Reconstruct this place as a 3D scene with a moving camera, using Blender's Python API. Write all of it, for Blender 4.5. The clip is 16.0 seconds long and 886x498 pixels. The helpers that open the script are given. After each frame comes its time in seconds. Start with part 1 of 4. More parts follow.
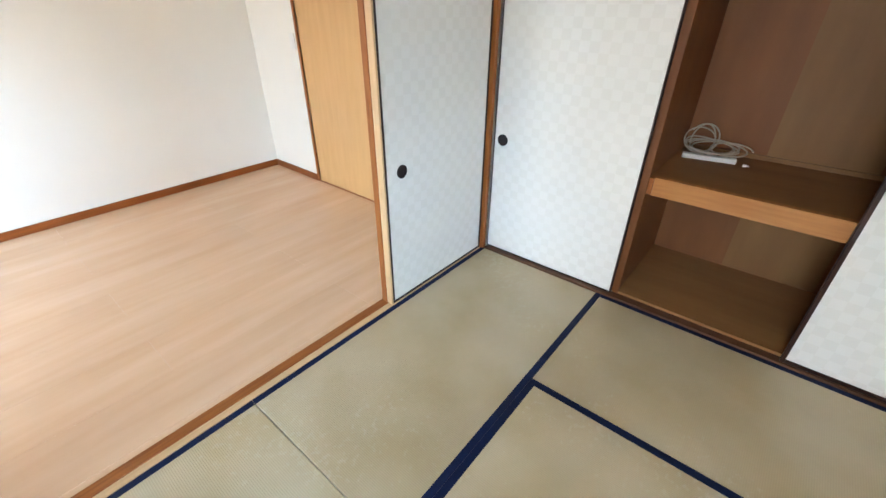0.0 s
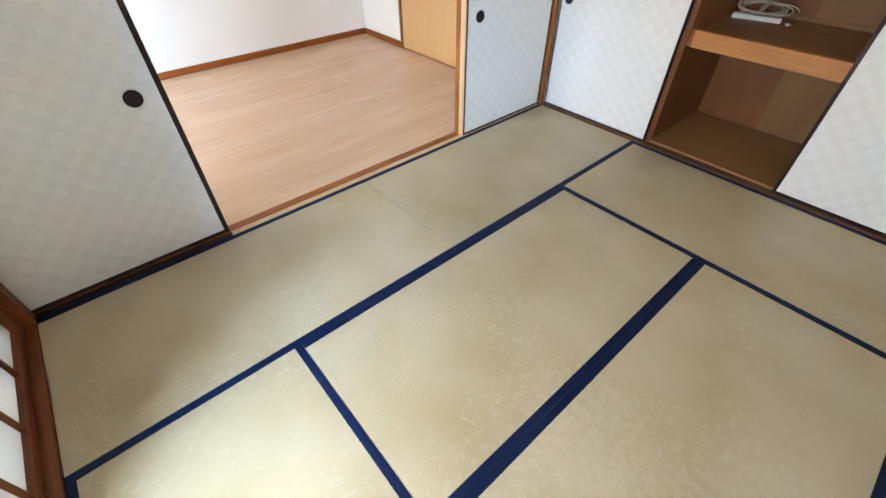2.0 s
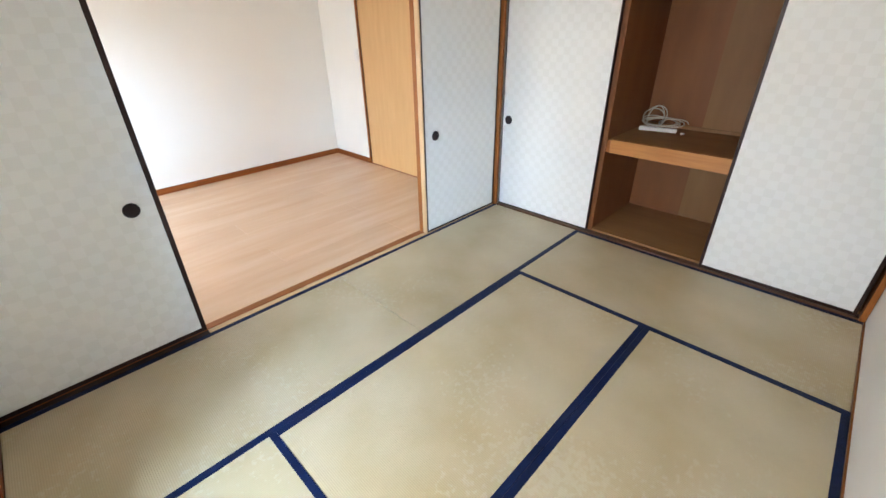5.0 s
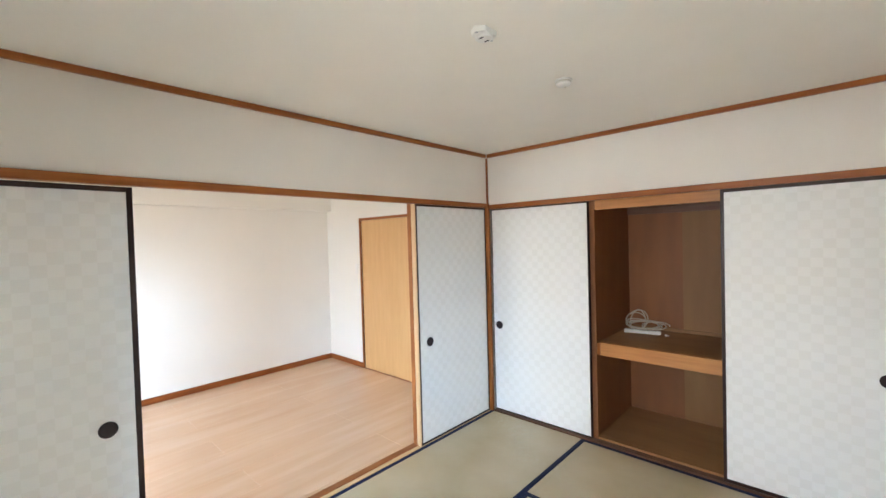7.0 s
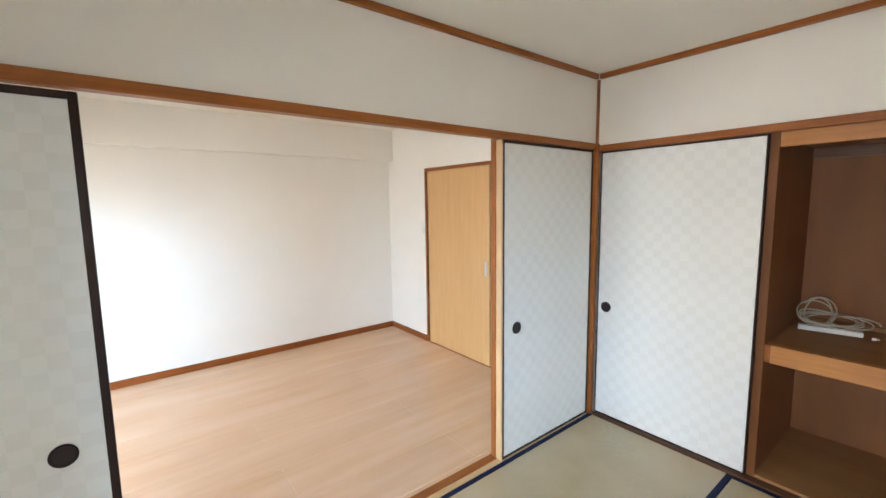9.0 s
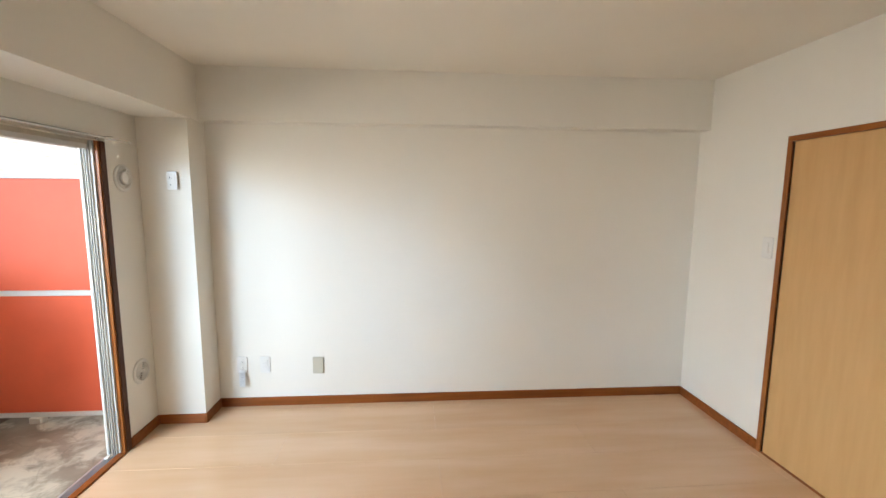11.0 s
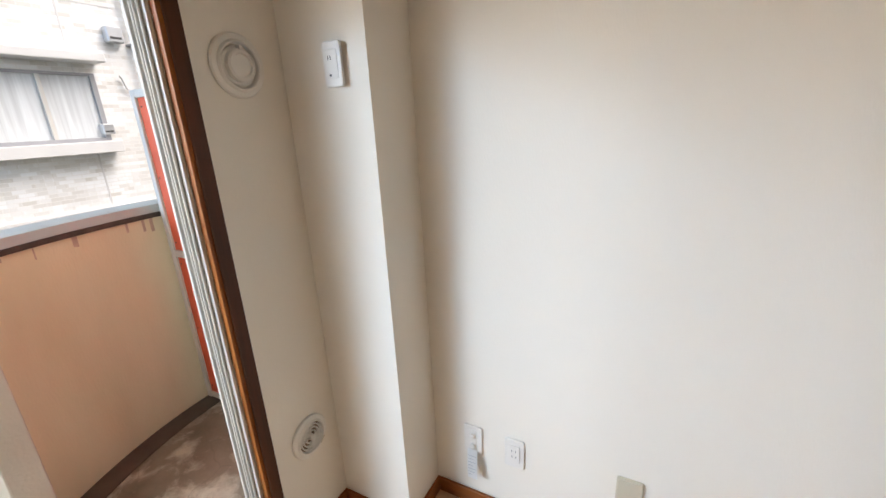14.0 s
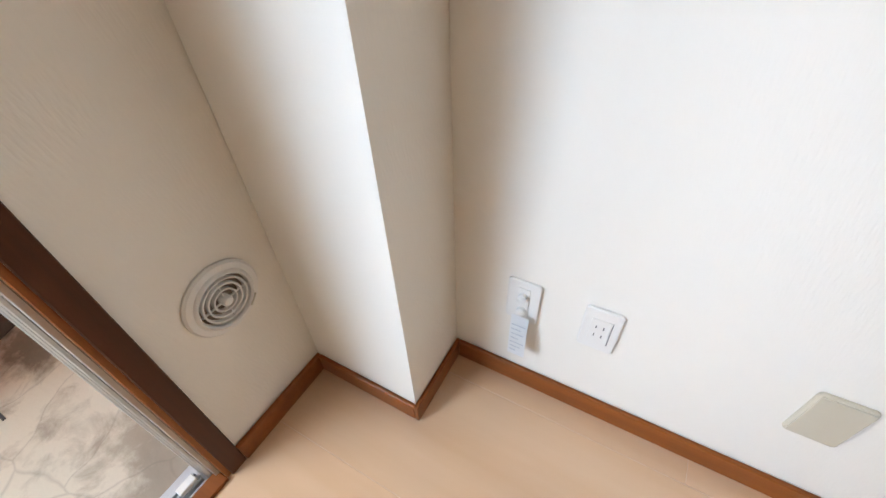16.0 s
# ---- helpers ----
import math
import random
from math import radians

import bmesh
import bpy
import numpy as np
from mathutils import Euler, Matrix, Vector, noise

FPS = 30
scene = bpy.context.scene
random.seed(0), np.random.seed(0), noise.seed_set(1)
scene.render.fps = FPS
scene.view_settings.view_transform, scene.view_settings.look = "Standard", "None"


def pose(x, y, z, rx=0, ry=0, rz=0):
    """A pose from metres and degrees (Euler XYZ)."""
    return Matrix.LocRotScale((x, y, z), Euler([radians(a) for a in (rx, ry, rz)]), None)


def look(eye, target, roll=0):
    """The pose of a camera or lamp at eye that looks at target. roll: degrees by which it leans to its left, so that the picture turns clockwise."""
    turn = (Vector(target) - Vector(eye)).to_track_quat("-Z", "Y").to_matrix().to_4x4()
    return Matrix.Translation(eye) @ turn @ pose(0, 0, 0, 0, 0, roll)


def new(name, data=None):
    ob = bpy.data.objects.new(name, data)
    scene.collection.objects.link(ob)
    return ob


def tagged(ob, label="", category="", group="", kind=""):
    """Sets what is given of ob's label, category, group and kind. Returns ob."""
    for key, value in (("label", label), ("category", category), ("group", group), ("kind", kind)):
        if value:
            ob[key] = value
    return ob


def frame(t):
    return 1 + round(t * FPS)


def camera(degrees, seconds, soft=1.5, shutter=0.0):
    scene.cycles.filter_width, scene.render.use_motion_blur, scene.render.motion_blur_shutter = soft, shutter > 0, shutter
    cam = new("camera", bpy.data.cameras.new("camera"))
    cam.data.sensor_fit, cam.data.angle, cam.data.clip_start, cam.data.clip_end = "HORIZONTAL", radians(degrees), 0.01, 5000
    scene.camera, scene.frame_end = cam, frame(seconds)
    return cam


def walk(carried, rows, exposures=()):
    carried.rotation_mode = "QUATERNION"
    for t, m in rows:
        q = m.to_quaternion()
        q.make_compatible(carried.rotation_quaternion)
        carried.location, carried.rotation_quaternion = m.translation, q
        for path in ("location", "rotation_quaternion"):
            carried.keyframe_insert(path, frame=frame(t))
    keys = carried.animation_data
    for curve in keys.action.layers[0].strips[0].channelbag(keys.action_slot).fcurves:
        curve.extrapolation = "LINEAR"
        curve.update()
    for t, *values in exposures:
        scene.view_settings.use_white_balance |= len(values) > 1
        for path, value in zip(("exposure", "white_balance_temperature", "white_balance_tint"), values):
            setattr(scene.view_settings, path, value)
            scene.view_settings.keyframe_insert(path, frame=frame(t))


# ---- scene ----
cam = camera(94.2, 16.0)
PATH = [
    (0, (-2.092, -1.372, 1.454), (-0.765, -0.279, 0.432), 0.4),
    (0.5, (-2.338, -1.532, 1.443), (-1.172, -0.346, 0.331), 0.7),
    (1, (-2.522, -1.709, 1.433), (-1.46, -0.514, 0.23), -0.8),
    (1.5, (-2.628, -1.861, 1.4), (-1.649, -0.68, 0.117), -0.5),
    (2, (-2.738, -1.963, 1.409), (-1.78, -0.848, 0.053), -0.3),
    (2.5, (-2.851, -2.004, 1.401), (-1.856, -0.984, -0.002), -0.2),
    (3, (-2.856, -2.036, 1.394), (-1.845, -1.059, -0.028), -0.4),
    (3.2, (-2.851, -2.046, 1.395), (-1.84, -1.073, -0.03), -0.5),
    (5.3, (-2.858, -2.156, 1.46), (-1.548, -0.862, 0.677), -1.2),
    (5.5, (-2.869, -2.154, 1.46), (-1.521, -0.831, 0.803), -1.3),
    (6, (-2.873, -2.165, 1.48), (-1.464, -0.805, 1.074), -1.2),
    (6.5, (-2.888, -2.162, 1.496), (-1.439, -0.797, 1.311), -1.3),
    (7, (-2.899, -2.167, 1.507), (-1.437, -0.803, 1.463), -1.6),
    (7.5, (-2.903, -2.148, 1.506), (-1.444, -0.781, 1.465), -1.7),
    (8, (-2.851, -2.046, 1.482), (-1.413, -0.661, 1.362), -1.9),
    (8.5, (-2.653, -1.808, 1.466), (-1.281, -0.366, 1.269), -1.3),
    (9, (-2.442, -1.507, 1.459), (-1.216, 0.056, 1.23), -0.8),
    (9.5, (-2.253, -1.156, 1.469), (-1.186, 0.516, 1.21), -1.7),
    (9.8, (-2.133, -0.941, 1.45), (-1.23, 0.821, 1.171), -0.8),
    (10, (-2.045, -0.815, 1.445), (-1.291, 1.017, 1.173), -0.3),
    (10.2, (-1.983, -0.703, 1.446), (-1.344, 1.173, 1.17), 0.0),
    (12.3, (-2.056, 0.624, 1.46), (-2.631, 2.53, 1.263), -0.0),
    (12.5, (-2.105, 0.738, 1.473), (-2.74, 2.62, 1.238), -0.4),
    (13, (-2.267, 1.098, 1.45), (-3.016, 2.922, 1.12), -1.1),
    (13.5, (-2.447, 1.331, 1.424), (-3.264, 3.101, 0.978), -1.1),
    (14, (-2.651, 1.521, 1.402), (-3.57, 3.191, 0.797), -2.9),
    (14.5, (-2.809, 1.723, 1.339), (-3.776, 3.229, 0.448), -3.9),
    (15, (-2.914, 1.925, 1.245), (-3.825, 3.282, 0.092), -4.8),
    (15.5, (-2.998, 2.029, 1.047), (-3.82, 3.335, -0.226), -4.3),
    (16, (-3.026, 2.07, 0.959), (-3.777, 3.319, -0.41), -2.9),
]
EXPOSURE = [(0, 0.92, 6000, 9), (0.6, 0.8, 6050, 9), (3, 0.78, 6050, 14), (5.5, 0.92, 6000, 11), (8, 0.92, 6000, 11), (9, 0.78, 6050, 10), (9.5, 0.62, 6100, 9), (10.2, 0.38, 6200, 8), (12.3, 0.2, 7000, 13), (13.5, 0.02, 6850, 14), (14.5, -0.1, 6650, 14), (16, 0.1, 6600, 15)]
walk(cam, [(t, look(eye, target, roll)) for t, eye, target, roll in PATH], EXPOSURE)

# ---- light ----
world = bpy.data.worlds.new("sky")
scene.world = world
world.use_nodes = True
wn = world.node_tree
sky = wn.nodes.new("ShaderNodeTexSky")
sky.sky_type = "NISHITA"
sky.sun_disc = False
sky.sun_elevation = radians(52)
sky.sun_rotation = radians(60)
sky.dust_density = 4.0
wn.links.new(sky.outputs[0], wn.nodes["Background"].inputs[0])
wn.nodes["Background"].inputs[1].default_value = 0.15

sun = new("sun", bpy.data.lights.new("sun", "SUN"))
sun.data.energy = 3.7
sun.data.angle = radians(40)
sun.data.color = (1.0, 0.99, 0.97)
sun.matrix_world = look((6, 3.5, 9), (0, 0, 0))

# daylight in the open side of the balcony: the strip of sky above and the pale house front below it
SKY_BLUE, FRONT_WHITE = (0.50, 0.735, 1.0), (0.96, 0.95, 0.92)
for name, y, z, width, height, watts, color in (
    ("balcony_sky_light", 0.45, 1.97, 1.8, 0.28, 34, SKY_BLUE),
    ("balcony_front_light", 0.45, 1.42, 1.8, 0.78, 50, FRONT_WHITE),
    ("balcony_sky_light", -2.10, 1.97, 2.4, 0.28, 40, SKY_BLUE),
    ("balcony_front_light", -2.10, 1.42, 2.4, 0.78, 50, FRONT_WHITE),
):
    lamp = new(name, bpy.data.lights.new(name, "AREA"))
    lamp.data.shape = "RECTANGLE"
    lamp.data.size, lamp.data.size_y = width, height
    lamp.data.energy = watts
    lamp.data.color = color
    lamp.matrix_world = look((-4.79, y, z), (0, y, z))

# lamp added unseen at lane's southern end, for open sky past the neighbour house
lamp = new("lane_sky_stand_in", bpy.data.lights.new("lane_sky_stand_in", "AREA"))
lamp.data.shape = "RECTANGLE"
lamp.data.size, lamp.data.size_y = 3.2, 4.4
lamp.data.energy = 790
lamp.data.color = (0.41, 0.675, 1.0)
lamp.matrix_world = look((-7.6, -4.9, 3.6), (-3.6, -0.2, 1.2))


# ---- materials ----
def mat(name, color, rough=0.6, vary=0.12, scale=6.0, grain=0.0, grain_scale=200.0, stretch=(1, 1, 1), metal=0.0, color2=None, spec=0.5, detail=5.0):
    """A Principled surface whose colour drifts to color2 (or a darker tone) at a large scale, with a fine bump."""
    m = bpy.data.materials.new(name)
    m.use_nodes = True
    nt = m.node_tree
    b = nt.nodes["Principled BSDF"]
    b.inputs["Roughness"].default_value = rough
    b.inputs["Metallic"].default_value = metal
    b.inputs["Specular IOR Level"].default_value = spec
    tc = nt.nodes.new("ShaderNodeTexCoord")
    mp = nt.nodes.new("ShaderNodeMapping")
    mp.inputs["Scale"].default_value = stretch
    nt.links.new(tc.outputs["Object"], mp.inputs[0])
    n1 = nt.nodes.new("ShaderNodeTexNoise")
    n1.inputs["Scale"].default_value = scale
    n1.inputs["Detail"].default_value = detail
    nt.links.new(mp.outputs[0], n1.inputs["Vector"])
    ramp = nt.nodes.new("ShaderNodeValToRGB")
    ramp.color_ramp.elements[0].position, ramp.color_ramp.elements[1].position = 0.3, 0.7
    dark = color2 or tuple(c * (1 - vary) for c in color)
    ramp.color_ramp.elements[0].color = (*dark, 1)
    ramp.color_ramp.elements[1].color = (*color, 1)
    nt.links.new(n1.outputs[0], ramp.inputs[0])
    nt.links.new(ramp.outputs[0], b.inputs["Base Color"])
    if grain:
        n2 = nt.nodes.new("ShaderNodeTexNoise")
        n2.inputs["Scale"].default_value = grain_scale
        n2.inputs["Detail"].default_value = 3
        nt.links.new(mp.outputs[0], n2.inputs["Vector"])
        bp = nt.nodes.new("ShaderNodeBump")
        bp.inputs["Strength"].default_value = grain
        bp.inputs["Distance"].default_value = 0.002
        nt.links.new(n2.outputs[0], bp.inputs["Height"])
        nt.links.new(bp.outputs[0], b.inputs["Normal"])
    return m


def nodes_of(m):
    return m.node_tree, m.node_tree.nodes["Principled BSDF"]


def link_random(m, amount):
    """Shifts the colour's brightness from object to object."""
    nt, b = nodes_of(m)
    src = b.inputs["Base Color"].links[0].from_socket
    info = nt.nodes.new("ShaderNodeObjectInfo")
    mr = nt.nodes.new("ShaderNodeMapRange")
    mr.inputs[3].default_value, mr.inputs[4].default_value = 1 - amount, 1 + amount
    nt.links.new(info.outputs["Random"], mr.inputs[0])
    hsv = nt.nodes.new("ShaderNodeHueSaturation")
    nt.links.new(mr.outputs[0], hsv.inputs["Value"])
    nt.links.new(src, hsv.inputs["Color"])
    nt.links.new(hsv.outputs[0], b.inputs["Base Color"])
    return m


def wallpaper(name, color, slant=58.0, pitch=0.0042, strength=0.2):
    """Woven vinyl wallpaper: fine steep ribs in the bump, short and uneven, slight drift in the tone."""
    m = mat(name, color, 0.75, 0.03, 1.5)
    nt, b = nodes_of(m)
    tc = nt.nodes.new("ShaderNodeTexCoord")
    sep = nt.nodes.new("ShaderNodeSeparateXYZ")
    nt.links.new(tc.outputs["Object"], sep.inputs[0])
    add = nt.nodes.new("ShaderNodeMath")
    nt.links.new(sep.outputs["X"], add.inputs[0])
    nt.links.new(sep.outputs["Y"], add.inputs[1])
    com = nt.nodes.new("ShaderNodeCombineXYZ")
    nt.links.new(add.outputs[0], com.inputs["X"])
    nt.links.new(sep.outputs["Z"], com.inputs["Y"])
    rot = nt.nodes.new("ShaderNodeMapping")
    rot.inputs["Rotation"].default_value = (0, 0, radians(90 - slant))
    nt.links.new(com.outputs[0], rot.inputs[0])
    thin = nt.nodes.new("ShaderNodeMapping")
    thin.inputs["Scale"].default_value = (1.0 / pitch, 0.20 / pitch, 1.0)
    nt.links.new(rot.outputs[0], thin.inputs[0])
    rib = nt.nodes.new("ShaderNodeTexNoise")
    rib.inputs["Scale"].default_value = 1.0
    rib.inputs["Detail"].default_value = 1.0
    nt.links.new(thin.outputs[0], rib.inputs["Vector"])
    bp = nt.nodes.new("ShaderNodeBump")
    bp.inputs["Strength"].default_value = strength
    bp.inputs["Distance"].default_value = 0.0012
    nt.links.new(rib.outputs[0], bp.inputs["Height"])
    nt.links.new(bp.outputs[0], b.inputs["Normal"])
    return m


def wood(name, light, dark, rough=0.4, along=0, coarse=4.0, stretch=14.0, bump=0.08, spec=0.5):
    """Wood whose grain runs along one axis: 0 x, 1 y, 2 z."""
    s = [stretch] * 3
    s[along] = 1.0
    m = mat(name, light, rough, 0.2, coarse, bump, 60.0, tuple(s), 0.0, dark, spec, 8.0)
    return m


M_WALL = wallpaper("wallpaper_white", (0.84, 0.795, 0.712), 99.0, 0.0044, 0.42)
M_WALL_J = mat("plaster_wall_cloth", (0.81, 0.745, 0.655), 0.85, 0.05, 2.0, 0.25, 350.0)
M_CEIL_J = mat("ceiling_paper", (0.86, 0.805, 0.72), 0.85, 0.03, 3.0, 0.15, 250.0)
M_CEIL = mat("ceiling_paint", (0.86, 0.80, 0.70), 0.85, 0.03, 2.0, 0.2, 260.0)
M_TRIM_X = wood("brown_wood_x", (0.37, 0.125, 0.026), (0.24, 0.070, 0.014), 0.4, 0, spec=0.3)
M_TRIM_Y = wood("brown_wood_y", (0.37, 0.125, 0.026), (0.24, 0.070, 0.014), 0.4, 1, spec=0.3)
M_TRIM_Z = wood("brown_wood_z", (0.37, 0.125, 0.026), (0.24, 0.070, 0.014), 0.4, 2, spec=0.3)
# brown wood made redder and darker, window-side shade included in the colour
M_RED_SHADED_Y = wood("shaded_reddish_wood_y", (0.24, 0.072, 0.018), (0.15, 0.042, 0.011), 0.35, 1, spec=0.3)
M_RED_SHADED_Z = wood("shaded_reddish_wood_z", (0.24, 0.072, 0.018), (0.15, 0.042, 0.011), 0.35, 2, spec=0.3)
M_DARK = wood("dark_lacquer_wood", (0.040, 0.016, 0.010), (0.024, 0.010, 0.007), 0.4, 2, spec=0.3)
M_BASE = wood("baseboard_wood", (0.29, 0.083, 0.015), (0.20, 0.054, 0.010), 0.38, 0, 3.0, spec=0.3)
M_CREAM_X = wood("pale_wood_x", (0.67, 0.44, 0.235), (0.58, 0.36, 0.17), 0.5, 0)
M_CREAM_Z = wood("pale_wood_z", (0.67, 0.44, 0.235), (0.58, 0.36, 0.17), 0.5, 2)
M_PLANK = link_random(wood("flooring_board", (0.74, 0.505, 0.325), (0.66, 0.415, 0.245), 0.27, 0, 1.1, 8.0, 0.02), 0.03)
# joints kept pale: the glint on the board bevels is in this colour
M_GAP_GLINT = mat("floor_joint", (0.84, 0.67, 0.50), 0.8)
M_DOOR = wood("maple_veneer", (0.66, 0.395, 0.165), (0.61, 0.352, 0.138), 0.38, 2, 3.0, 9.0, 0.03)
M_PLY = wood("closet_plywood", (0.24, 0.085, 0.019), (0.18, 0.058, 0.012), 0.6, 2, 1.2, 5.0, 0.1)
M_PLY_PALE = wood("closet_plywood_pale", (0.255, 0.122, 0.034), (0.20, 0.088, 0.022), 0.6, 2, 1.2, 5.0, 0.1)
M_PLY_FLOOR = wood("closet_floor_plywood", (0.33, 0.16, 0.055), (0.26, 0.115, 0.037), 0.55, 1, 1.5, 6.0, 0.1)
M_RAIL = wood("closet_rail_wood", (0.50, 0.21, 0.050), (0.40, 0.155, 0.034), 0.45, 1)
M_BORDER = mat("navy_border_cloth", (0.003, 0.0115, 0.056), 0.55, 0.3, 40.0, 0.4, 900.0, spec=0.25)
M_WHITE = mat("white_plastic", (0.80, 0.775, 0.725), 0.35, 0.03, 10.0)
M_IVORY = mat("ivory_plastic", (0.57, 0.515, 0.40), 0.4, 0.04, 10.0)
M_GREYP = mat("grey_slot", (0.06, 0.06, 0.06), 0.5)
M_ALU = mat("aluminium", (0.62, 0.63, 0.64), 0.38, 0.1, 9.0, 0.05, 300.0, (1, 1, 1), 0.75)
M_ALU_PAINT = mat("white_anodised_frame", (0.62, 0.595, 0.55), 0.45, 0.08, 6.0)
M_STEEL = mat("chrome_rail", (0.7, 0.69, 0.67), 0.25, 0.1, 12.0, 0, 1, (1, 1, 1), 0.9)
M_ORANGE = mat("orange_board", (0.76, 0.125, 0.055), 0.55, 0.1, 4.0, 0.1, 120.0)
M_PARAPET = mat("pink_plaster", (0.80, 0.715, 0.505), 0.9, 0.18, 2.4, 0.5, 90.0, (1.5, 1.5, 0.4), 0.0, (0.70, 0.60, 0.395))
M_POST = mat("cream_plaster", (0.64, 0.575, 0.48), 0.9, 0.1, 3.0, 0.4, 90.0)
M_CAPM = mat("parapet_cap_metal", (0.56, 0.62, 0.61), 0.5, 0.15, 6.0)
M_GUTTER = mat("damp_concrete", (0.13, 0.10, 0.075), 0.8, 0.4, 7.0, 0.5, 80.0)
M_GLASS = bpy.data.materials.new("window_glass")
M_GLASS.use_nodes = True
_b = M_GLASS.node_tree.nodes["Principled BSDF"]
_b.inputs["Transmission Weight"].default_value, _b.inputs["Roughness"].default_value, _b.inputs["IOR"].default_value = 1.0, 0.0, 1.1
M_HANDLE = mat("dark_metal_pull", (0.035, 0.022, 0.022), 0.4, 0.2, 20.0, 0, 1, (1, 1, 1), 0.6)
M_SILVER = mat("satin_silver", (0.55, 0.55, 0.56), 0.35, 0.1, 20.0, 0, 1, (1, 1, 1), 0.8)
M_CORD = mat("white_cord_vinyl", (0.54, 0.45, 0.34), 0.5, 0.1, 20.0)
M_TAG = mat("paper_tag", (0.86, 0.86, 0.85), 0.8, 0.04, 30.0)
M_PRINT = mat("grey_print", (0.66, 0.67, 0.70), 0.8)
M_SHOJI = bpy.data.materials.new("shoji_paper")
M_SHOJI.use_nodes = True
_nt = M_SHOJI.node_tree
_d, _t, _x = _nt.nodes.new("ShaderNodeBsdfDiffuse"), _nt.nodes.new("ShaderNodeBsdfTranslucent"), _nt.nodes.new("ShaderNodeMixShader")
_d.inputs[0].default_value, _t.inputs[0].default_value = (0.82, 0.81, 0.79, 1), (0.90, 0.88, 0.84, 1)
_nz = _nt.nodes.new("ShaderNodeTexNoise")
_nz.inputs["Scale"].default_value = 60
_bm = _nt.nodes.new("ShaderNodeBump")
_bm.inputs["Strength"].default_value = 0.1
_nt.links.new(_nz.outputs[0], _bm.inputs["Height"])
_nt.links.new(_bm.outputs[0], _d.inputs["Normal"])
_x.inputs[0].default_value = 0.62
_nt.links.new(_d.outputs[0], _x.inputs[1])
_nt.links.new(_t.outputs[0], _x.inputs[2])
_nt.links.new(_x.outputs[0], _nt.nodes["Material Output"].inputs["Surface"])


def paper_material():
    """Sliding-door paper printed with a faint check of 5 cm squares, the darker ones slightly silky."""
    m = mat("checked_fusuma_paper", (0.80, 0.77, 0.715), 0.6, 0.03, 3.0, 0.12, 500.0)
    nt, b = nodes_of(m)
    src = b.inputs["Base Color"].links[0].from_socket
    tc = nt.nodes.new("ShaderNodeTexCoord")
    wob = nt.nodes.new("ShaderNodeTexNoise")
    wob.inputs["Scale"].default_value = 90
    nt.links.new(tc.outputs["Object"], wob.inputs["Vector"])
    sub = nt.nodes.new("ShaderNodeVectorMath")
    sub.operation = "MULTIPLY_ADD"
    sub.inputs[1].default_value = (0.006, 0, 0.006)
    nt.links.new(wob.outputs["Color"], sub.inputs[0])
    nt.links.new(tc.outputs["Object"], sub.inputs[2])
    mp = nt.nodes.new("ShaderNodeMapping")
    mp.inputs["Scale"].default_value = (20.0, 0.0, 20.0)
    mp.inputs["Location"].default_value = (0.0, 0.5, 0.0)
    nt.links.new(sub.outputs[0], mp.inputs[0])
    ch = nt.nodes.new("ShaderNodeTexChecker")
    ch.inputs["Scale"].default_value = 1.0
    nt.links.new(mp.outputs[0], ch.inputs[0])
    patch = nt.nodes.new("ShaderNodeTexNoise")
    patch.inputs["Scale"].default_value = 5
    nt.links.new(tc.outputs["Object"], patch.inputs["Vector"])
    mul = nt.nodes.new("ShaderNodeMath")
    mul.operation = "MULTIPLY"
    nt.links.new(ch.outputs["Fac"], mul.inputs[0])
    nt.links.new(patch.outputs[0], mul.inputs[1])
    mix = nt.nodes.new("ShaderNodeMix")
    mix.data_type = "RGBA"
    nt.links.new(mul.outputs[0], mix.inputs[0])
    nt.links.new(src, mix.inputs[6])
    mix.inputs[7].default_value = (0.725, 0.692, 0.63, 1)
    nt.links.new(mix.outputs[2], b.inputs["Base Color"])
    mr = nt.nodes.new("ShaderNodeMapRange")
    mr.inputs[3].default_value, mr.inputs[4].default_value = 0.62, 0.50
    nt.links.new(ch.outputs["Fac"], mr.inputs[0])
    nt.links.new(mr.outputs[0], b.inputs["Roughness"])
    return m


M_PAPER = paper_material()


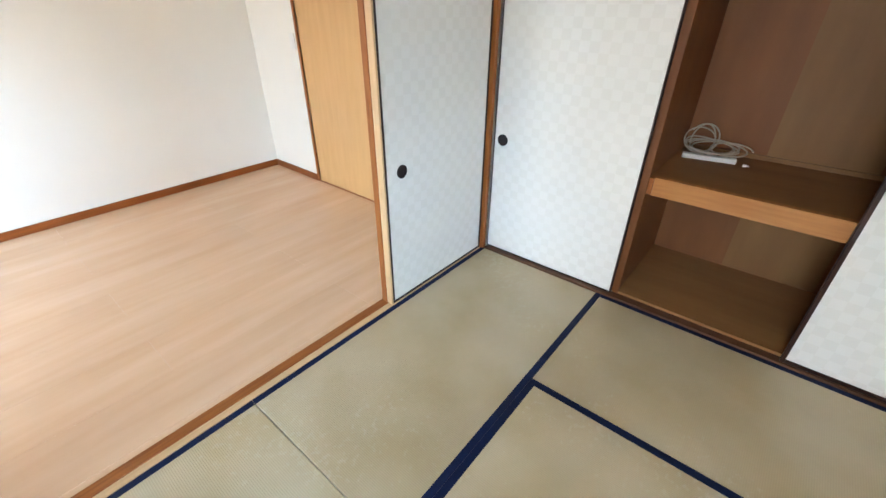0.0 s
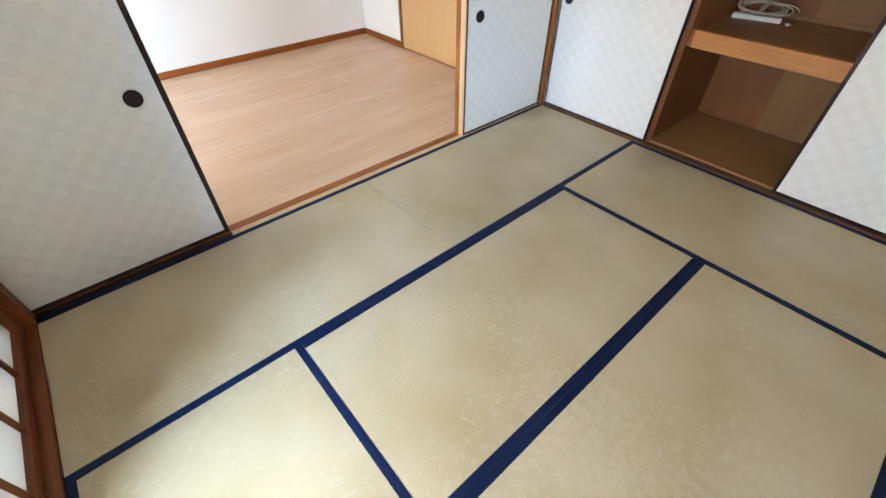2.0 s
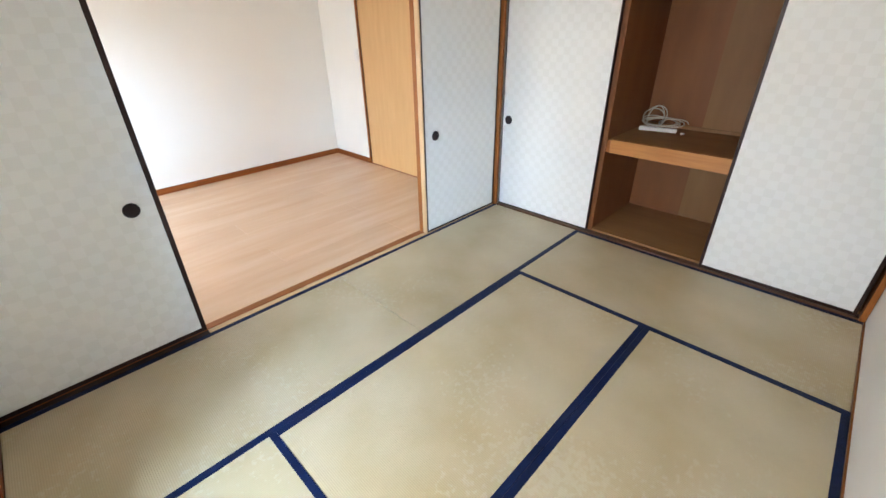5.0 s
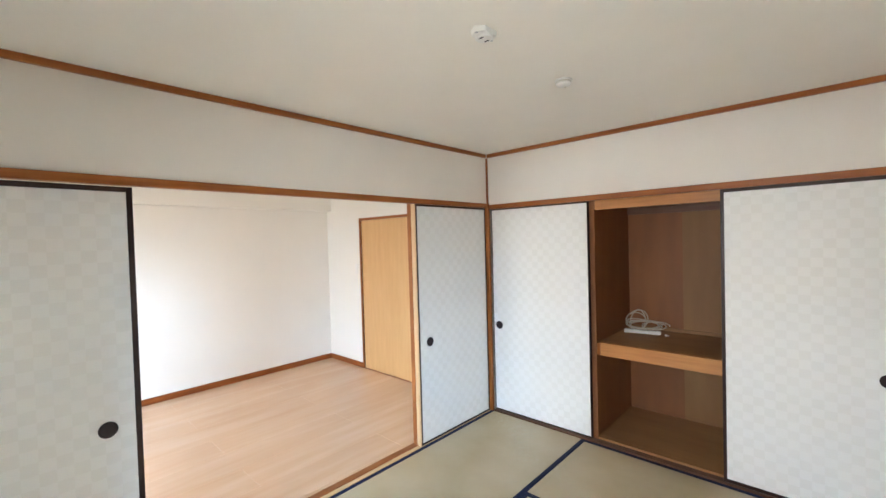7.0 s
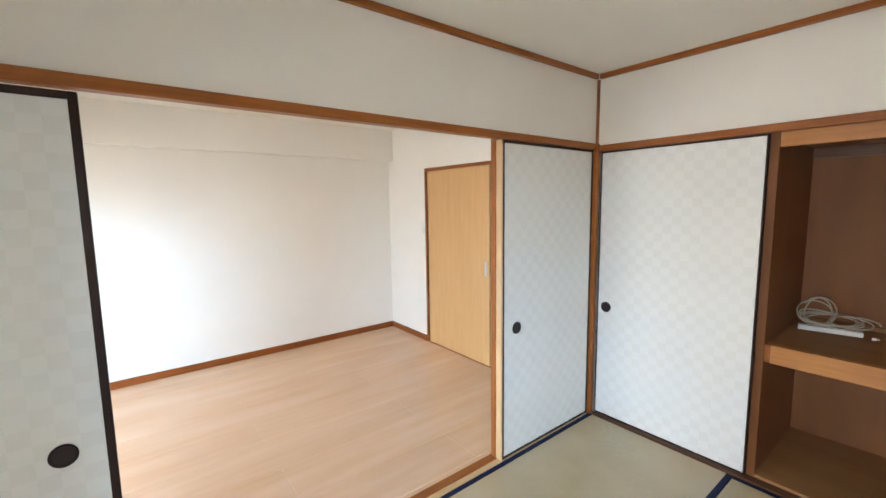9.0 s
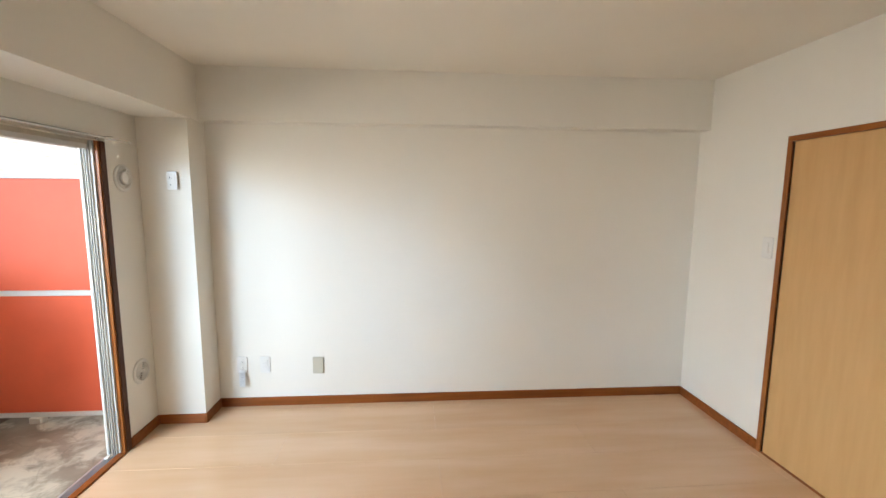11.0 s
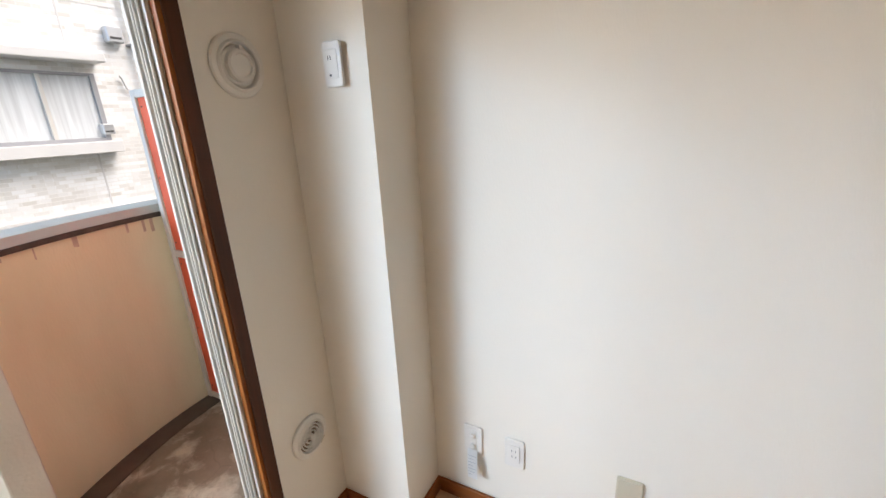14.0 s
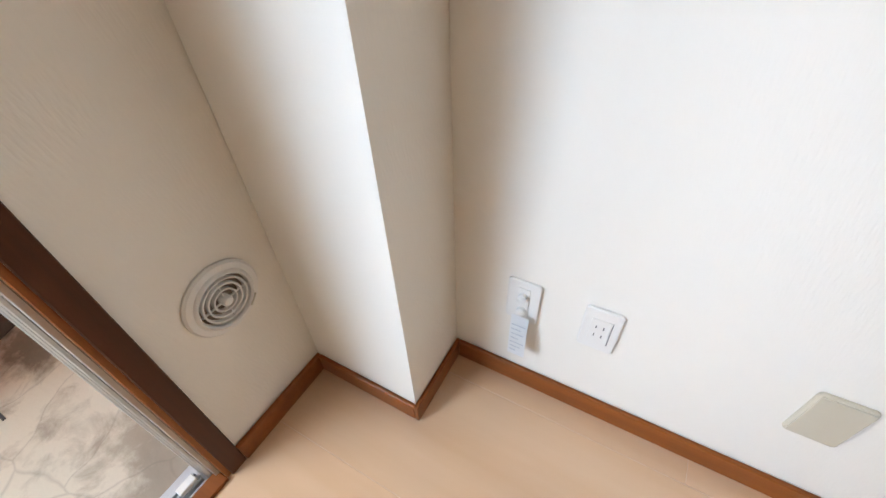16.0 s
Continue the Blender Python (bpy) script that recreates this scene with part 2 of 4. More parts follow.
def rush_material(name, along):
    """Woven rush: fine ribs across the mat's length, yellowed patches and pale scuffs."""
    m = mat(name, (0.56, 0.457, 0.295), 0.40, 0.1, 2.3, 0.0, 1, (1, 1, 1), 0.0, (0.44, 0.335, 0.175), 0.6, 6.0)
    nt, b = nodes_of(m)
    src = b.inputs["Base Color"].links[0].from_socket
    tc = nt.nodes.new("ShaderNodeTexCoord")
    geo = nt.nodes.new("ShaderNodeNewGeometry")
    # pale scuffs
    sc = nt.nodes.new("ShaderNodeTexNoise")
    sc.inputs["Scale"].default_value = 34
    sc.inputs["Detail"].default_value = 2.5
    sc.inputs["Roughness"].default_value = 0.65
    nt.links.new(geo.outputs["Position"], sc.inputs["Vector"])
    big = nt.nodes.new("ShaderNodeTexNoise")
    big.inputs["Scale"].default_value = 1.4
    nt.links.new(geo.outputs["Position"], big.inputs["Vector"])
    mul = nt.nodes.new("ShaderNodeMath")
    mul.operation = "MULTIPLY"
    nt.links.new(sc.outputs[0], mul.inputs[0])
    nt.links.new(big.outputs[0], mul.inputs[1])
    mr = nt.nodes.new("ShaderNodeMapRange")
    mr.inputs[1].default_value, mr.inputs[2].default_value = 0.305, 0.36
    mr.inputs[4].default_value = 0.25
    nt.links.new(mul.outputs[0], mr.inputs[0])
    mix = nt.nodes.new("ShaderNodeMix")
    mix.data_type = "RGBA"
    nt.links.new(mr.outputs[0], mix.inputs[0])
    nt.links.new(src, mix.inputs[6])
    mix.inputs[7].default_value = (0.62, 0.57, 0.42, 1)
    # ribs
    w = nt.nodes.new("ShaderNodeTexWave")
    w.bands_direction = "X" if along == 0 else "Y"
    w.inputs["Scale"].default_value = 42
    w.inputs["Distortion"].default_value = 0.6
    w.inputs["Detail"].default_value = 1
    nt.links.new(geo.outputs["Position"], w.inputs["Vector"])
    fine = nt.nodes.new("ShaderNodeTexNoise")
    fine.inputs["Scale"].default_value = 260
    nt.links.new(geo.outputs["Position"], fine.inputs["Vector"])
    add = nt.nodes.new("ShaderNodeMath")
    add.operation = "ADD"
    nt.links.new(w.outputs["Fac"], add.inputs[0])
    nt.links.new(fine.outputs[0], add.inputs[1])
    bp = nt.nodes.new("ShaderNodeBump")
    bp.inputs["Strength"].default_value = 0.26
    bp.inputs["Distance"].default_value = 0.0015
    nt.links.new(add.outputs[0], bp.inputs["Height"])
    nt.links.new(bp.outputs[0], b.inputs["Normal"])
    dk = nt.nodes.new("ShaderNodeMix")
    dk.data_type, dk.blend_type = "RGBA", "MULTIPLY"
    dk.inputs[0].default_value = 0.06
    nt.links.new(mix.outputs[2], dk.inputs[6])
    nt.links.new(w.outputs["Color"], dk.inputs[7])
    nt.links.new(dk.outputs[2], b.inputs["Base Color"])
    return link_random(m, 0.05)


M_RUSH_X, M_RUSH_Y = rush_material("rush_ribs_x", 0), rush_material("rush_ribs_y", 1)


def concrete_floor_material():
    """Grey balcony concrete with flaking pale paint and hairline cracks."""
    m = mat("flaking_concrete", (0.40, 0.345, 0.26), 0.6, 0.2, 2.6, 0.5, 60.0, (1, 1, 1), 0.0, (0.16, 0.127, 0.092))
    nt, b = nodes_of(m)
    src = b.inputs["Base Color"].links[0].from_socket
    geo = nt.nodes.new("ShaderNodeNewGeometry")
    wob = nt.nodes.new("ShaderNodeTexNoise")
    wob.inputs["Scale"].default_value = 5
    nt.links.new(geo.outputs["Position"], wob.inputs["Vector"])
    ma = nt.nodes.new("ShaderNodeVectorMath")
    ma.operation = "MULTIPLY_ADD"
    ma.inputs[1].default_value = (0.15, 0.15, 0.0)
    nt.links.new(wob.outputs["Color"], ma.inputs[0])
    nt.links.new(geo.outputs["Position"], ma.inputs[2])
    fl = nt.nodes.new("ShaderNodeTexNoise")
    fl.inputs["Scale"].default_value = 3.4
    fl.inputs["Detail"].default_value = 9
    fl.inputs["Roughness"].default_value = 0.62
    nt.links.new(ma.outputs[0], fl.inputs["Vector"])
    flake = nt.nodes.new("ShaderNodeValToRGB")
    flake.color_ramp.elements[0].position, flake.color_ramp.elements[1].position = 0.46, 0.57
    nt.links.new(fl.outputs[0], flake.inputs[0])
    mix0 = nt.nodes.new("ShaderNodeMix")
    mix0.data_type = "RGBA"
    nt.links.new(flake.outputs[0], mix0.inputs[0])
    nt.links.new(src, mix0.inputs[6])
    mix0.inputs[7].default_value = (0.58, 0.53, 0.42, 1)
    v = nt.nodes.new("ShaderNodeTexVoronoi")
    v.feature = "DISTANCE_TO_EDGE"
    v.inputs["Scale"].default_value = 4.5
    nt.links.new(ma.outputs[0], v.inputs["Vector"])
    mr = nt.nodes.new("ShaderNodeMapRange")
    mr.inputs[1].default_value, mr.inputs[2].default_value = 0.0, 0.02
    mr.inputs[3].default_value, mr.inputs[4].default_value = 0.28, 0.0
    nt.links.new(v.outputs["Distance"], mr.inputs[0])
    mix = nt.nodes.new("ShaderNodeMix")
    mix.data_type = "RGBA"
    nt.links.new(mr.outputs[0], mix.inputs[0])
    nt.links.new(mix0.outputs[2], mix.inputs[6])
    mix.inputs[7].default_value = (0.14, 0.12, 0.095, 1)
    nt.links.new(mix.outputs[2], b.inputs["Base Color"])
    return m


def facade_material():
    """Cream facing tiles, narrow and long, some of them darker, with thin pale joints."""
    m = mat("facade_tiles", (0.74, 0.70, 0.62), 0.6, 0.1, 1.0)
    nt, b = nodes_of(m)
    tc = nt.nodes.new("ShaderNodeTexCoord")
    mp = nt.nodes.new("ShaderNodeMapping")
    mp.inputs["Rotation"].default_value = (0, 0, 0)
    sep = nt.nodes.new("ShaderNodeSeparateXYZ")
    com = nt.nodes.new("ShaderNodeCombineXYZ")
    nt.links.new(tc.outputs["Object"], sep.inputs[0])
    nt.links.new(sep.outputs["Y"], com.inputs["X"])
    nt.links.new(sep.outputs["Z"], com.inputs["Y"])
    br = nt.nodes.new("ShaderNodeTexBrick")
    br.inputs["Color1"].default_value = (0.85, 0.86, 0.86, 1)
    br.inputs["Color2"].default_value = (0.68, 0.665, 0.63, 1)
    br.inputs["Mortar"].default_value = (0.80, 0.79, 0.76, 1)
    br.inputs["Scale"].default_value = 1.0
    br.inputs["Brick Width"].default_value = 0.17
    br.inputs["Row Height"].default_value = 0.042
    br.inputs["Mortar Size"].default_value = 0.004
    br.inputs["Bias"].default_value = -0.35
    nt.links.new(com.outputs[0], br.inputs["Vector"])
    # second course of tiles, cut at other places, leaves darker runs of uneven length
    br2 = nt.nodes.new("ShaderNodeTexBrick")
    br2.inputs["Color1"].default_value = (1, 1, 1, 1)
    br2.inputs["Color2"].default_value = (0.80, 0.77, 0.72, 1)
    br2.inputs["Mortar"].default_value = (1, 1, 1, 1)
    br2.inputs["Scale"].default_value = 1.0
    br2.inputs["Brick Width"].default_value = 0.118
    br2.inputs["Row Height"].default_value = 0.042
    br2.inputs["Mortar Size"].default_value = 0.003
    br2.inputs["Bias"].default_value = -0.25
    br2.offset = 0.37
    nt.links.new(com.outputs[0], br2.inputs["Vector"])
    both = nt.nodes.new("ShaderNodeMix")
    both.data_type, both.blend_type = "RGBA", "MULTIPLY"
    both.inputs[0].default_value = 1.0
    nt.links.new(br.outputs["Color"], both.inputs[6])
    nt.links.new(br2.outputs["Color"], both.inputs[7])
    nt.links.new(both.outputs[2], b.inputs["Base Color"])
    bp = nt.nodes.new("ShaderNodeBump")
    bp.invert = True
    bp.inputs["Strength"].default_value = 0.5
    bp.inputs["Distance"].default_value = 0.006
    nt.links.new(br.outputs["Fac"], bp.inputs["Height"])
    nt.links.new(bp.outputs[0], b.inputs["Normal"])
    return m


M_CONC, M_FACADE = concrete_floor_material(), facade_material()
M_FACTRIM = mat("facade_trim", (0.72, 0.71, 0.69), 0.7, 0.06, 3.0)
M_FACGREY = mat("facade_grey_metal", (0.36, 0.36, 0.37), 0.5, 0.1, 6.0)
M_CURTAIN = mat("net_curtain", (0.74, 0.77, 0.78), 0.8, 0.25, 3.0, 0, 1, (1, 9, 0.3))
M_GROUND = mat("ground_soil", (0.12, 0.11, 0.09), 0.95, 0.4, 0.8, 0.3, 20.0)
M_LEAF = mat("shrub_leaf", (0.07, 0.14, 0.04), 0.5, 0.4, 9.0)
M_TWIG = mat("shrub_twig", (0.12, 0.08, 0.05), 0.8)
M_EXT = mat("outer_wall_paint", (0.62, 0.58, 0.50), 0.85, 0.1, 2.0, 0.3, 60.0)
M_KFLOOR = wood("kitchen_floor", (0.30, 0.19, 0.11), (0.22, 0.13, 0.07), 0.4, 0, 2.0, 10.0)
M_KTOP = mat("dark_worktop", (0.05, 0.04, 0.035), 0.4)


# ---- mesh helpers ----
def box(bm, x0, x1, y0, y1, z0, z1, bevel=0.0, segments=1):
    vs = [bm.verts.new((x, y, z)) for x in (x0, x1) for y in (y0, y1) for z in (z0, z1)]
    fs = [bm.faces.new([vs[i] for i in q]) for q in ((0, 1, 3, 2), (4, 6, 7, 5), (0, 4, 5, 1), (2, 3, 7, 6), (0, 2, 6, 4), (1, 5, 7, 3))]
    if bevel:
        es = list({e for f in fs for e in f.edges})
        bmesh.ops.bevel(bm, geom=es, offset=bevel, segments=segments, affect="EDGES", profile=0.5)
    return bm


def boxm(*a, **k):
    return box(bmesh.new(), *a, **k)


def lathe(profile, origin, axis, n=32):
    """A turned body: profile of (radius, height along the axis) from the base outwards."""
    bm = bmesh.new()
    ax = Vector(axis).normalized()
    u = ax.orthogonal().normalized()
    v = ax.cross(u)
    rings = []
    for r, h in profile:
        c = Vector(origin) + ax * h
        if r < 1e-6:
            rings.append([bm.verts.new(c)])
        else:
            rings.append([bm.verts.new(c + (u * math.cos(a) + v * math.sin(a)) * r) for a in (2 * math.pi * i / n for i in range(n))])
    for a, b in zip(rings, rings[1:]):
        for i in range(n):
            j = (i + 1) % n
            if len(a) == 1 and len(b) == 1:
                continue
            if len(a) == 1:
                bm.faces.new((a[0], b[i], b[j]))
            elif len(b) == 1:
                bm.faces.new((a[i], a[j], b[0]))
            else:
                bm.faces.new((a[i], a[j], b[j], b[i]))
    bmesh.ops.recalc_face_normals(bm, faces=bm.faces)
    return bm


def tube(points, r, n=8, closed=False):
    """A round bar along points."""
    bm = bmesh.new()
    pts = [Vector(p) for p in points]
    rings, up = [], None
    for i, p in enumerate(pts):
        a, b = pts[i - 1] if (i or closed) else p, pts[(i + 1) % len(pts)] if (i < len(pts) - 1 or closed) else p
        d = (b - a).normalized()
        if up is None:
            up = d.orthogonal().normalized()
        up = (up - d * up.dot(d)).normalized()
        w = d.cross(up)
        rings.append([bm.verts.new(p + (up * math.cos(t) + w * math.sin(t)) * r) for t in (2 * math.pi * k / n for k in range(n))])
    for a, b in zip(rings, rings[1:] + ([rings[0]] if closed else [])):
        for k in range(n):
            bm.faces.new((a[k], a[(k + 1) % n], b[(k + 1) % n], b[k]))
    if not closed:
        bm.faces.new(rings[0][::-1])
        bm.faces.new(rings[-1])
    bmesh.ops.recalc_face_normals(bm, faces=bm.faces)
    return bm


def root_of(ob):
    while ob.parent:
        ob = ob.parent
    return ob


def mesh_of(name, bm, material, smooth=False):
    bmesh.ops.recalc_face_normals(bm, faces=bm.faces)
    me = bpy.data.meshes.new(name)
    bm.to_mesh(me)
    bm.free()
    me.materials.append(material)
    if smooth:
        for p in me.polygons:
            p.use_smooth = True
        me.set_sharp_from_angle(angle=radians(40))
    return me


def thing(name, label, category, at=(0, 0, 0), group="", kind=""):
    ob = new(name)
    ob.empty_display_size = 0.05
    ob.location = at
    return tagged(ob, label, category, group, kind)


def part(name, bm, material, parent, label="", smooth=False):
    """Links a bmesh, given in world places, as one mesh under a thing or a part."""
    bm.transform(Matrix.Translation(-Vector(root_of(parent).location)))
    ob = new(name, mesh_of(name, bm, material, smooth))
    ob.parent = parent
    if label:
        ob["label"] = label
    return ob


def solid(name, bm, material, label, category, group="", kind="", smooth=False):
    """A thing of a single mesh, its origin at its base."""
    c = [v.co for v in bm.verts]
    at = Vector((sum(v.x for v in c) / len(c), sum(v.y for v in c) / len(c), min(v.z for v in c)))
    bm.transform(Matrix.Translation(-at))
    ob = new(name, mesh_of(name, bm, material, smooth))
    ob.location = at
    return tagged(ob, label, category, group, kind)


def setting(name, bm, material, label, category="wall"):
    return solid(name, bm, material, label, category, "", "structure")


# ---- plan ----
XW, XF = -3.62, 0.02          # western room: window wall, door wall
YN, YF = 0.09, 2.615          # its near and far wall
ZC = 2.245                    # its ceiling
TX, TY, TZ = -3.345, -2.54, 2.235   # tatami room: window side, blind wall, ceiling
WX0, WX1 = 0.42, 2.10         # balcony door along y
BZ = -0.09                    # balcony floor

# outer wall with two openings
bm = bmesh.new()
X0, X1 = -3.72, XW
box(bm, X0, X1, TY - 0.15, -2.42, -0.3, 2.45)
box(bm, X0, X1, -0.06, WX0, -0.3, 2.45)
box(bm, X0, X1, WX1, 2.90, -0.3, 2.45)
box(bm, X0, X1, -2.42, -0.06, 1.78, 2.45)
box(bm, X0, X1, WX0, WX1, 1.755, 2.45)
box(bm, X0, X1, -2.42, -0.06, -0.3, -0.02)
box(bm, X0, X1, WX0, WX1, -0.3, -0.02)
setting("wall_west", bm, M_WALL, "white papered outer wall with a balcony door opening")

bm = boxm(XW, XF + 0.13, YF, YF + 0.15, -0.2, 2.45)
setting("wall_north", bm, M_WALL, "white woven-vinyl papered wall lit from the balcony door")
setting("beam_north", boxm(-3.31, XF, 2.515, YF - 0.002, 1.92, ZC + 0.02), M_WALL, "white papered shallow beam along the top of the wall", "beam")
setting("beam_west", boxm(XW + 0.002, -3.31, YN, 2.613, 1.915, ZC + 0.02), M_WALL, "white papered beam above the balcony door", "beam")
setting("column", boxm(XW + 0.002, -3.3245, 2.4105, YF - 0.001, -0.05, 1.914), M_WALL, "white papered square corner column", "column")

DY0, DY1, DZ = 0.69, 1.885, 1.775
bm = bmesh.new()
box(bm, XF, XF + 0.13, YN - 0.09, DY0, -0.2, 2.45)
box(bm, XF, XF + 0.13, DY1, YF, -0.2, 2.45)
box(bm, XF, XF + 0.13, DY0, DY1, DZ, 2.45)
setting("wall_east", bm, M_WALL, "white papered wall with a sliding door opening")

# wall between the rooms, over the lintel and at its end
bm = bmesh.new()
box(bm, XW, XF, 0.005, YN, 1.812, 2.45)
setting("wall_between_rooms", bm, M_WALL_J, "off-white wall band above the sliding door lintel")
bm = bmesh.new()
box(bm, 0.012, 0.10, TY, 0.003, 1.80, 2.45)
setting("wall_closet", bm, M_WALL_J, "off-white wall band above the closet doors")
setting("wall_south", boxm(XW, 0.95, TY - 0.15, TY, -0.2, 2.45), M_WALL_J, "plain off-white wall beside the closet")
bm = bmesh.new()
box(bm, XW, TX - 0.06, TY, 0.0, 1.78, 2.45)
box(bm, XW, TX - 0.06, TY, -2.44, -0.1, 1.78)
setting("wall_tatami_west", bm, M_WALL_J, "off-white wall band above the shoji screens")

setting("ceiling_tatami", boxm(XW, 0.02, TY, 0.006, TZ, TZ + 0.05), M_CEIL_J, "off-white papered flat ceiling", "ceiling")
setting("ceiling_western", boxm(XW, XF, YN, YF, ZC, ZC + 0.05), M_CEIL, "white papered flat ceiling", "ceiling")
setting("roof_slab", boxm(-4.86, 3.2, TY - 0.15, 2.9, 2.46, 2.62), M_EXT, "plain concrete slab above the rooms", "ceiling")
setting("floor_slab", boxm(-3.745, 3.2, TY - 0.15, 2.9, -0.30, -0.06), M_EXT, "plain concrete slab under the rooms", "floor")

# trims of the tatami room
setting("trim_ceiling_north", boxm(TX, -0.018, -0.018, 0.004, TZ - 0.030, TZ - 0.001, 0.002), M_TRIM_X, "brown wooden ceiling moulding", "trim")
setting("trim_ceiling_east", boxm(-0.016, 0.010, TY, -0.02, TZ - 0.030, TZ - 0.001, 0.002), M_TRIM_Y, "brown wooden ceiling moulding", "trim")
setting("trim_ceiling_south", boxm(TX, -0.018, TY + 0.001, TY + 0.018, TZ - 0.030, TZ - 0.001, 0.002), M_TRIM_X, "brown wooden ceiling moulding", "trim")
setting("trim_corner", boxm(-0.002, 0.011, -0.010, 0.004, 1.812, TZ - 0.031), M_TRIM_Z, "thin brown corner strip", "trim")
setting("trim_sill_south", boxm(TX, 0.0, TY + 0.001, TY + 0.008, -0.03, 0.006), M_TRIM_X, "brown wooden strip along the tatami edge", "trim")

# lintels
bm = bmesh.new()
box(bm, TX, -0.026, -0.012, 0.030, 1.774, 1.811, 0.002)
box(bm, TX, -0.026, 0.034, 0.088, 1.785, 1.811, 0.002)
setting("lintel_north", bm, M_TRIM_X, "brown wooden lintel above the paper sliding doors", "trim")
bm = bmesh.new()
box(bm, -0.012, 0.030, TY + 0.03, -0.026, 1.760, 1.798, 0.002)
setting("lintel_east", bm, M_TRIM_Y, "brown wooden lintel above the closet doors", "trim")
setting("closet_header", boxm(0.055, 0.085, TY + 0.03, -0.93, 1.695, 1.79, 0.002), M_RAIL, "lighter brown inner rail over the closet", "trim")
setting("post_corner", boxm(-0.017, 0.017, -0.017, 0.017, -0.02, 1.812, 0.003), M_TRIM_Z, "brown wooden corner post", "post")
setting("post_closet_end", boxm(-0.010, 0.06, TY + 0.002, TY + 0.030, -0.02, 1.80, 0.002), M_TRIM_Z, "brown wooden post at the closet's end", "post")
setting("post_shoji_corner", boxm(TX - 0.05, TX, -0.03, 0.06, -0.02, 1.826, 0.003), M_RED_SHADED_Z, "brown wooden corner post by the shoji", "post")
setting("post_closet_divider", boxm(0.046, 0.075, -0.93, -0.8995, 0.0, 1.76, 0.002), M_PLY, "brown wooden closet post", "post")

# sill of the opening: pale wood on the tatami side, brown behind it
setting("sill_dark", boxm(TX, -2.502, 0.0, 0.034, -0.03, 0.003, 0.001), M_DARK, "dark sill length under the paper door", "trim")
setting("sill_pale", boxm(-2.5015, -0.026, 0.0, 0.034, -0.03, 0.004, 0.001), M_CREAM_X, "pale wooden sill with worn edges", "trim")
setting("sill_brown", boxm(TX, -0.026, 0.035, 0.088, -0.03, 0.006, 0.001), M_TRIM_X, "brown wooden sill towards the western room", "trim")
setting("jamb_pale", boxm(-0.864, -0.852, 0.004, 0.044, 0.0045, 1.7735, 0.0015), M_CREAM_Z, "pale wooden door jamb", "trim")
setting("jamb_brown", boxm(-0.868, -0.850, 0.0445, 0.080, 0.0065, 1.7845, 0.002), M_TRIM_Z, "brown wooden door jamb", "trim")
setting("sill_closet", boxm(-0.004, 0.050, TY + 0.03, -0.026, -0.03, 0.012, 0.002), wood("closet_sill_wood", (0.13, 0.052, 0.022), (0.08, 0.03, 0.013), 0.35, 1), "dark brown worn closet sill", "trim")
setting("sill_shoji", boxm(TX - 0.16, TX - 0.0005, TY + 0.02, -0.032, -0.03, 0.010, 0.003), M_RED_SHADED_Y, "reddish brown wooden sill under the shoji", "trim")

# baseboards of the western room
HB = 0.062
setting("baseboard_north", boxm(-3.3135, XF, YF - 0.012, YF - 0.001, 0.0, HB, 0.002), M_BASE, "brown wooden baseboard", "baseboard")
setting("baseboard_column_side", boxm(-3.324, -3.314, 2.4005, YF - 0.001, 0.0, HB, 0.002), M_BASE, "brown wooden baseboard round the column", "baseboard")
setting("baseboard_column_front", boxm(XW + 0.012, -3.3245, 2.4005, 2.410, 0.0, HB, 0.002), M_BASE, "brown wooden baseboard round the column", "baseboard")
setting("baseboard_west", boxm(XW + 0.001, XW + 0.012, 2.1465, 2.4095, 0.0, HB, 0.002), M_BASE, "brown wooden baseboard by the balcony door", "baseboard")
setting("baseboard_east", boxm(XF - 0.011, XF - 0.001, 1.915, YF - 0.013, 0.0, HB, 0.002), M_BASE, "brown wooden baseboard beside the sliding door", "baseboard")
setting("baseboard_west_near", boxm(XW + 0.001, XW + 0.012, YN, WX0 - 0.04, 0.0, HB, 0.002), M_BASE, "brown wooden baseboard by the balcony door", "baseboard")


# ---- sliding paper doors ----
def fusuma(name, label, width, height, handle_x, stile, rail, at, turn, group):
    """Paper sliding door: local x along its width from its left edge, its face towards -y, base at z 0."""
    t = 0.022
    d = thing(name, label, "sliding door", (0, 0, 0), group)
    part("paper", boxm(stile * 0.7, width - stile * 0.7, -t + 0.004, t * 0.2, rail * 0.7, height - rail * 0.7), M_PAPER, d, "off-white paper with a faint check")
    part("stile", boxm(0, stile, -t, 0.004, 0, height, 0.0015), M_DARK, d)
    part("stile", boxm(width - stile, width, -t, 0.004, 0, height, 0.0015), M_DARK, d)
    part("rail", boxm(stile, width - stile, -t + 0.0005, 0.004, 0, rail, 0.0015), M_DARK, d)
    part("rail", boxm(stile, width - stile, -t + 0.0005, 0.004, height - rail, height, 0.0015), M_DARK, d)
    h = part("handle", lathe([(0.034, 0.0), (0.034, 0.003), (0.031, 0.004), (0.028, 0.003), (0.026, 0.0012), (0.0, 0.0010)], (handle_x, -t + 0.0035, 0.745), (0, -1, 0)), M_HANDLE, d, "round dark metal finger pull", True)
    d.matrix_basis = pose(*at, 0, 0, turn)
    return d


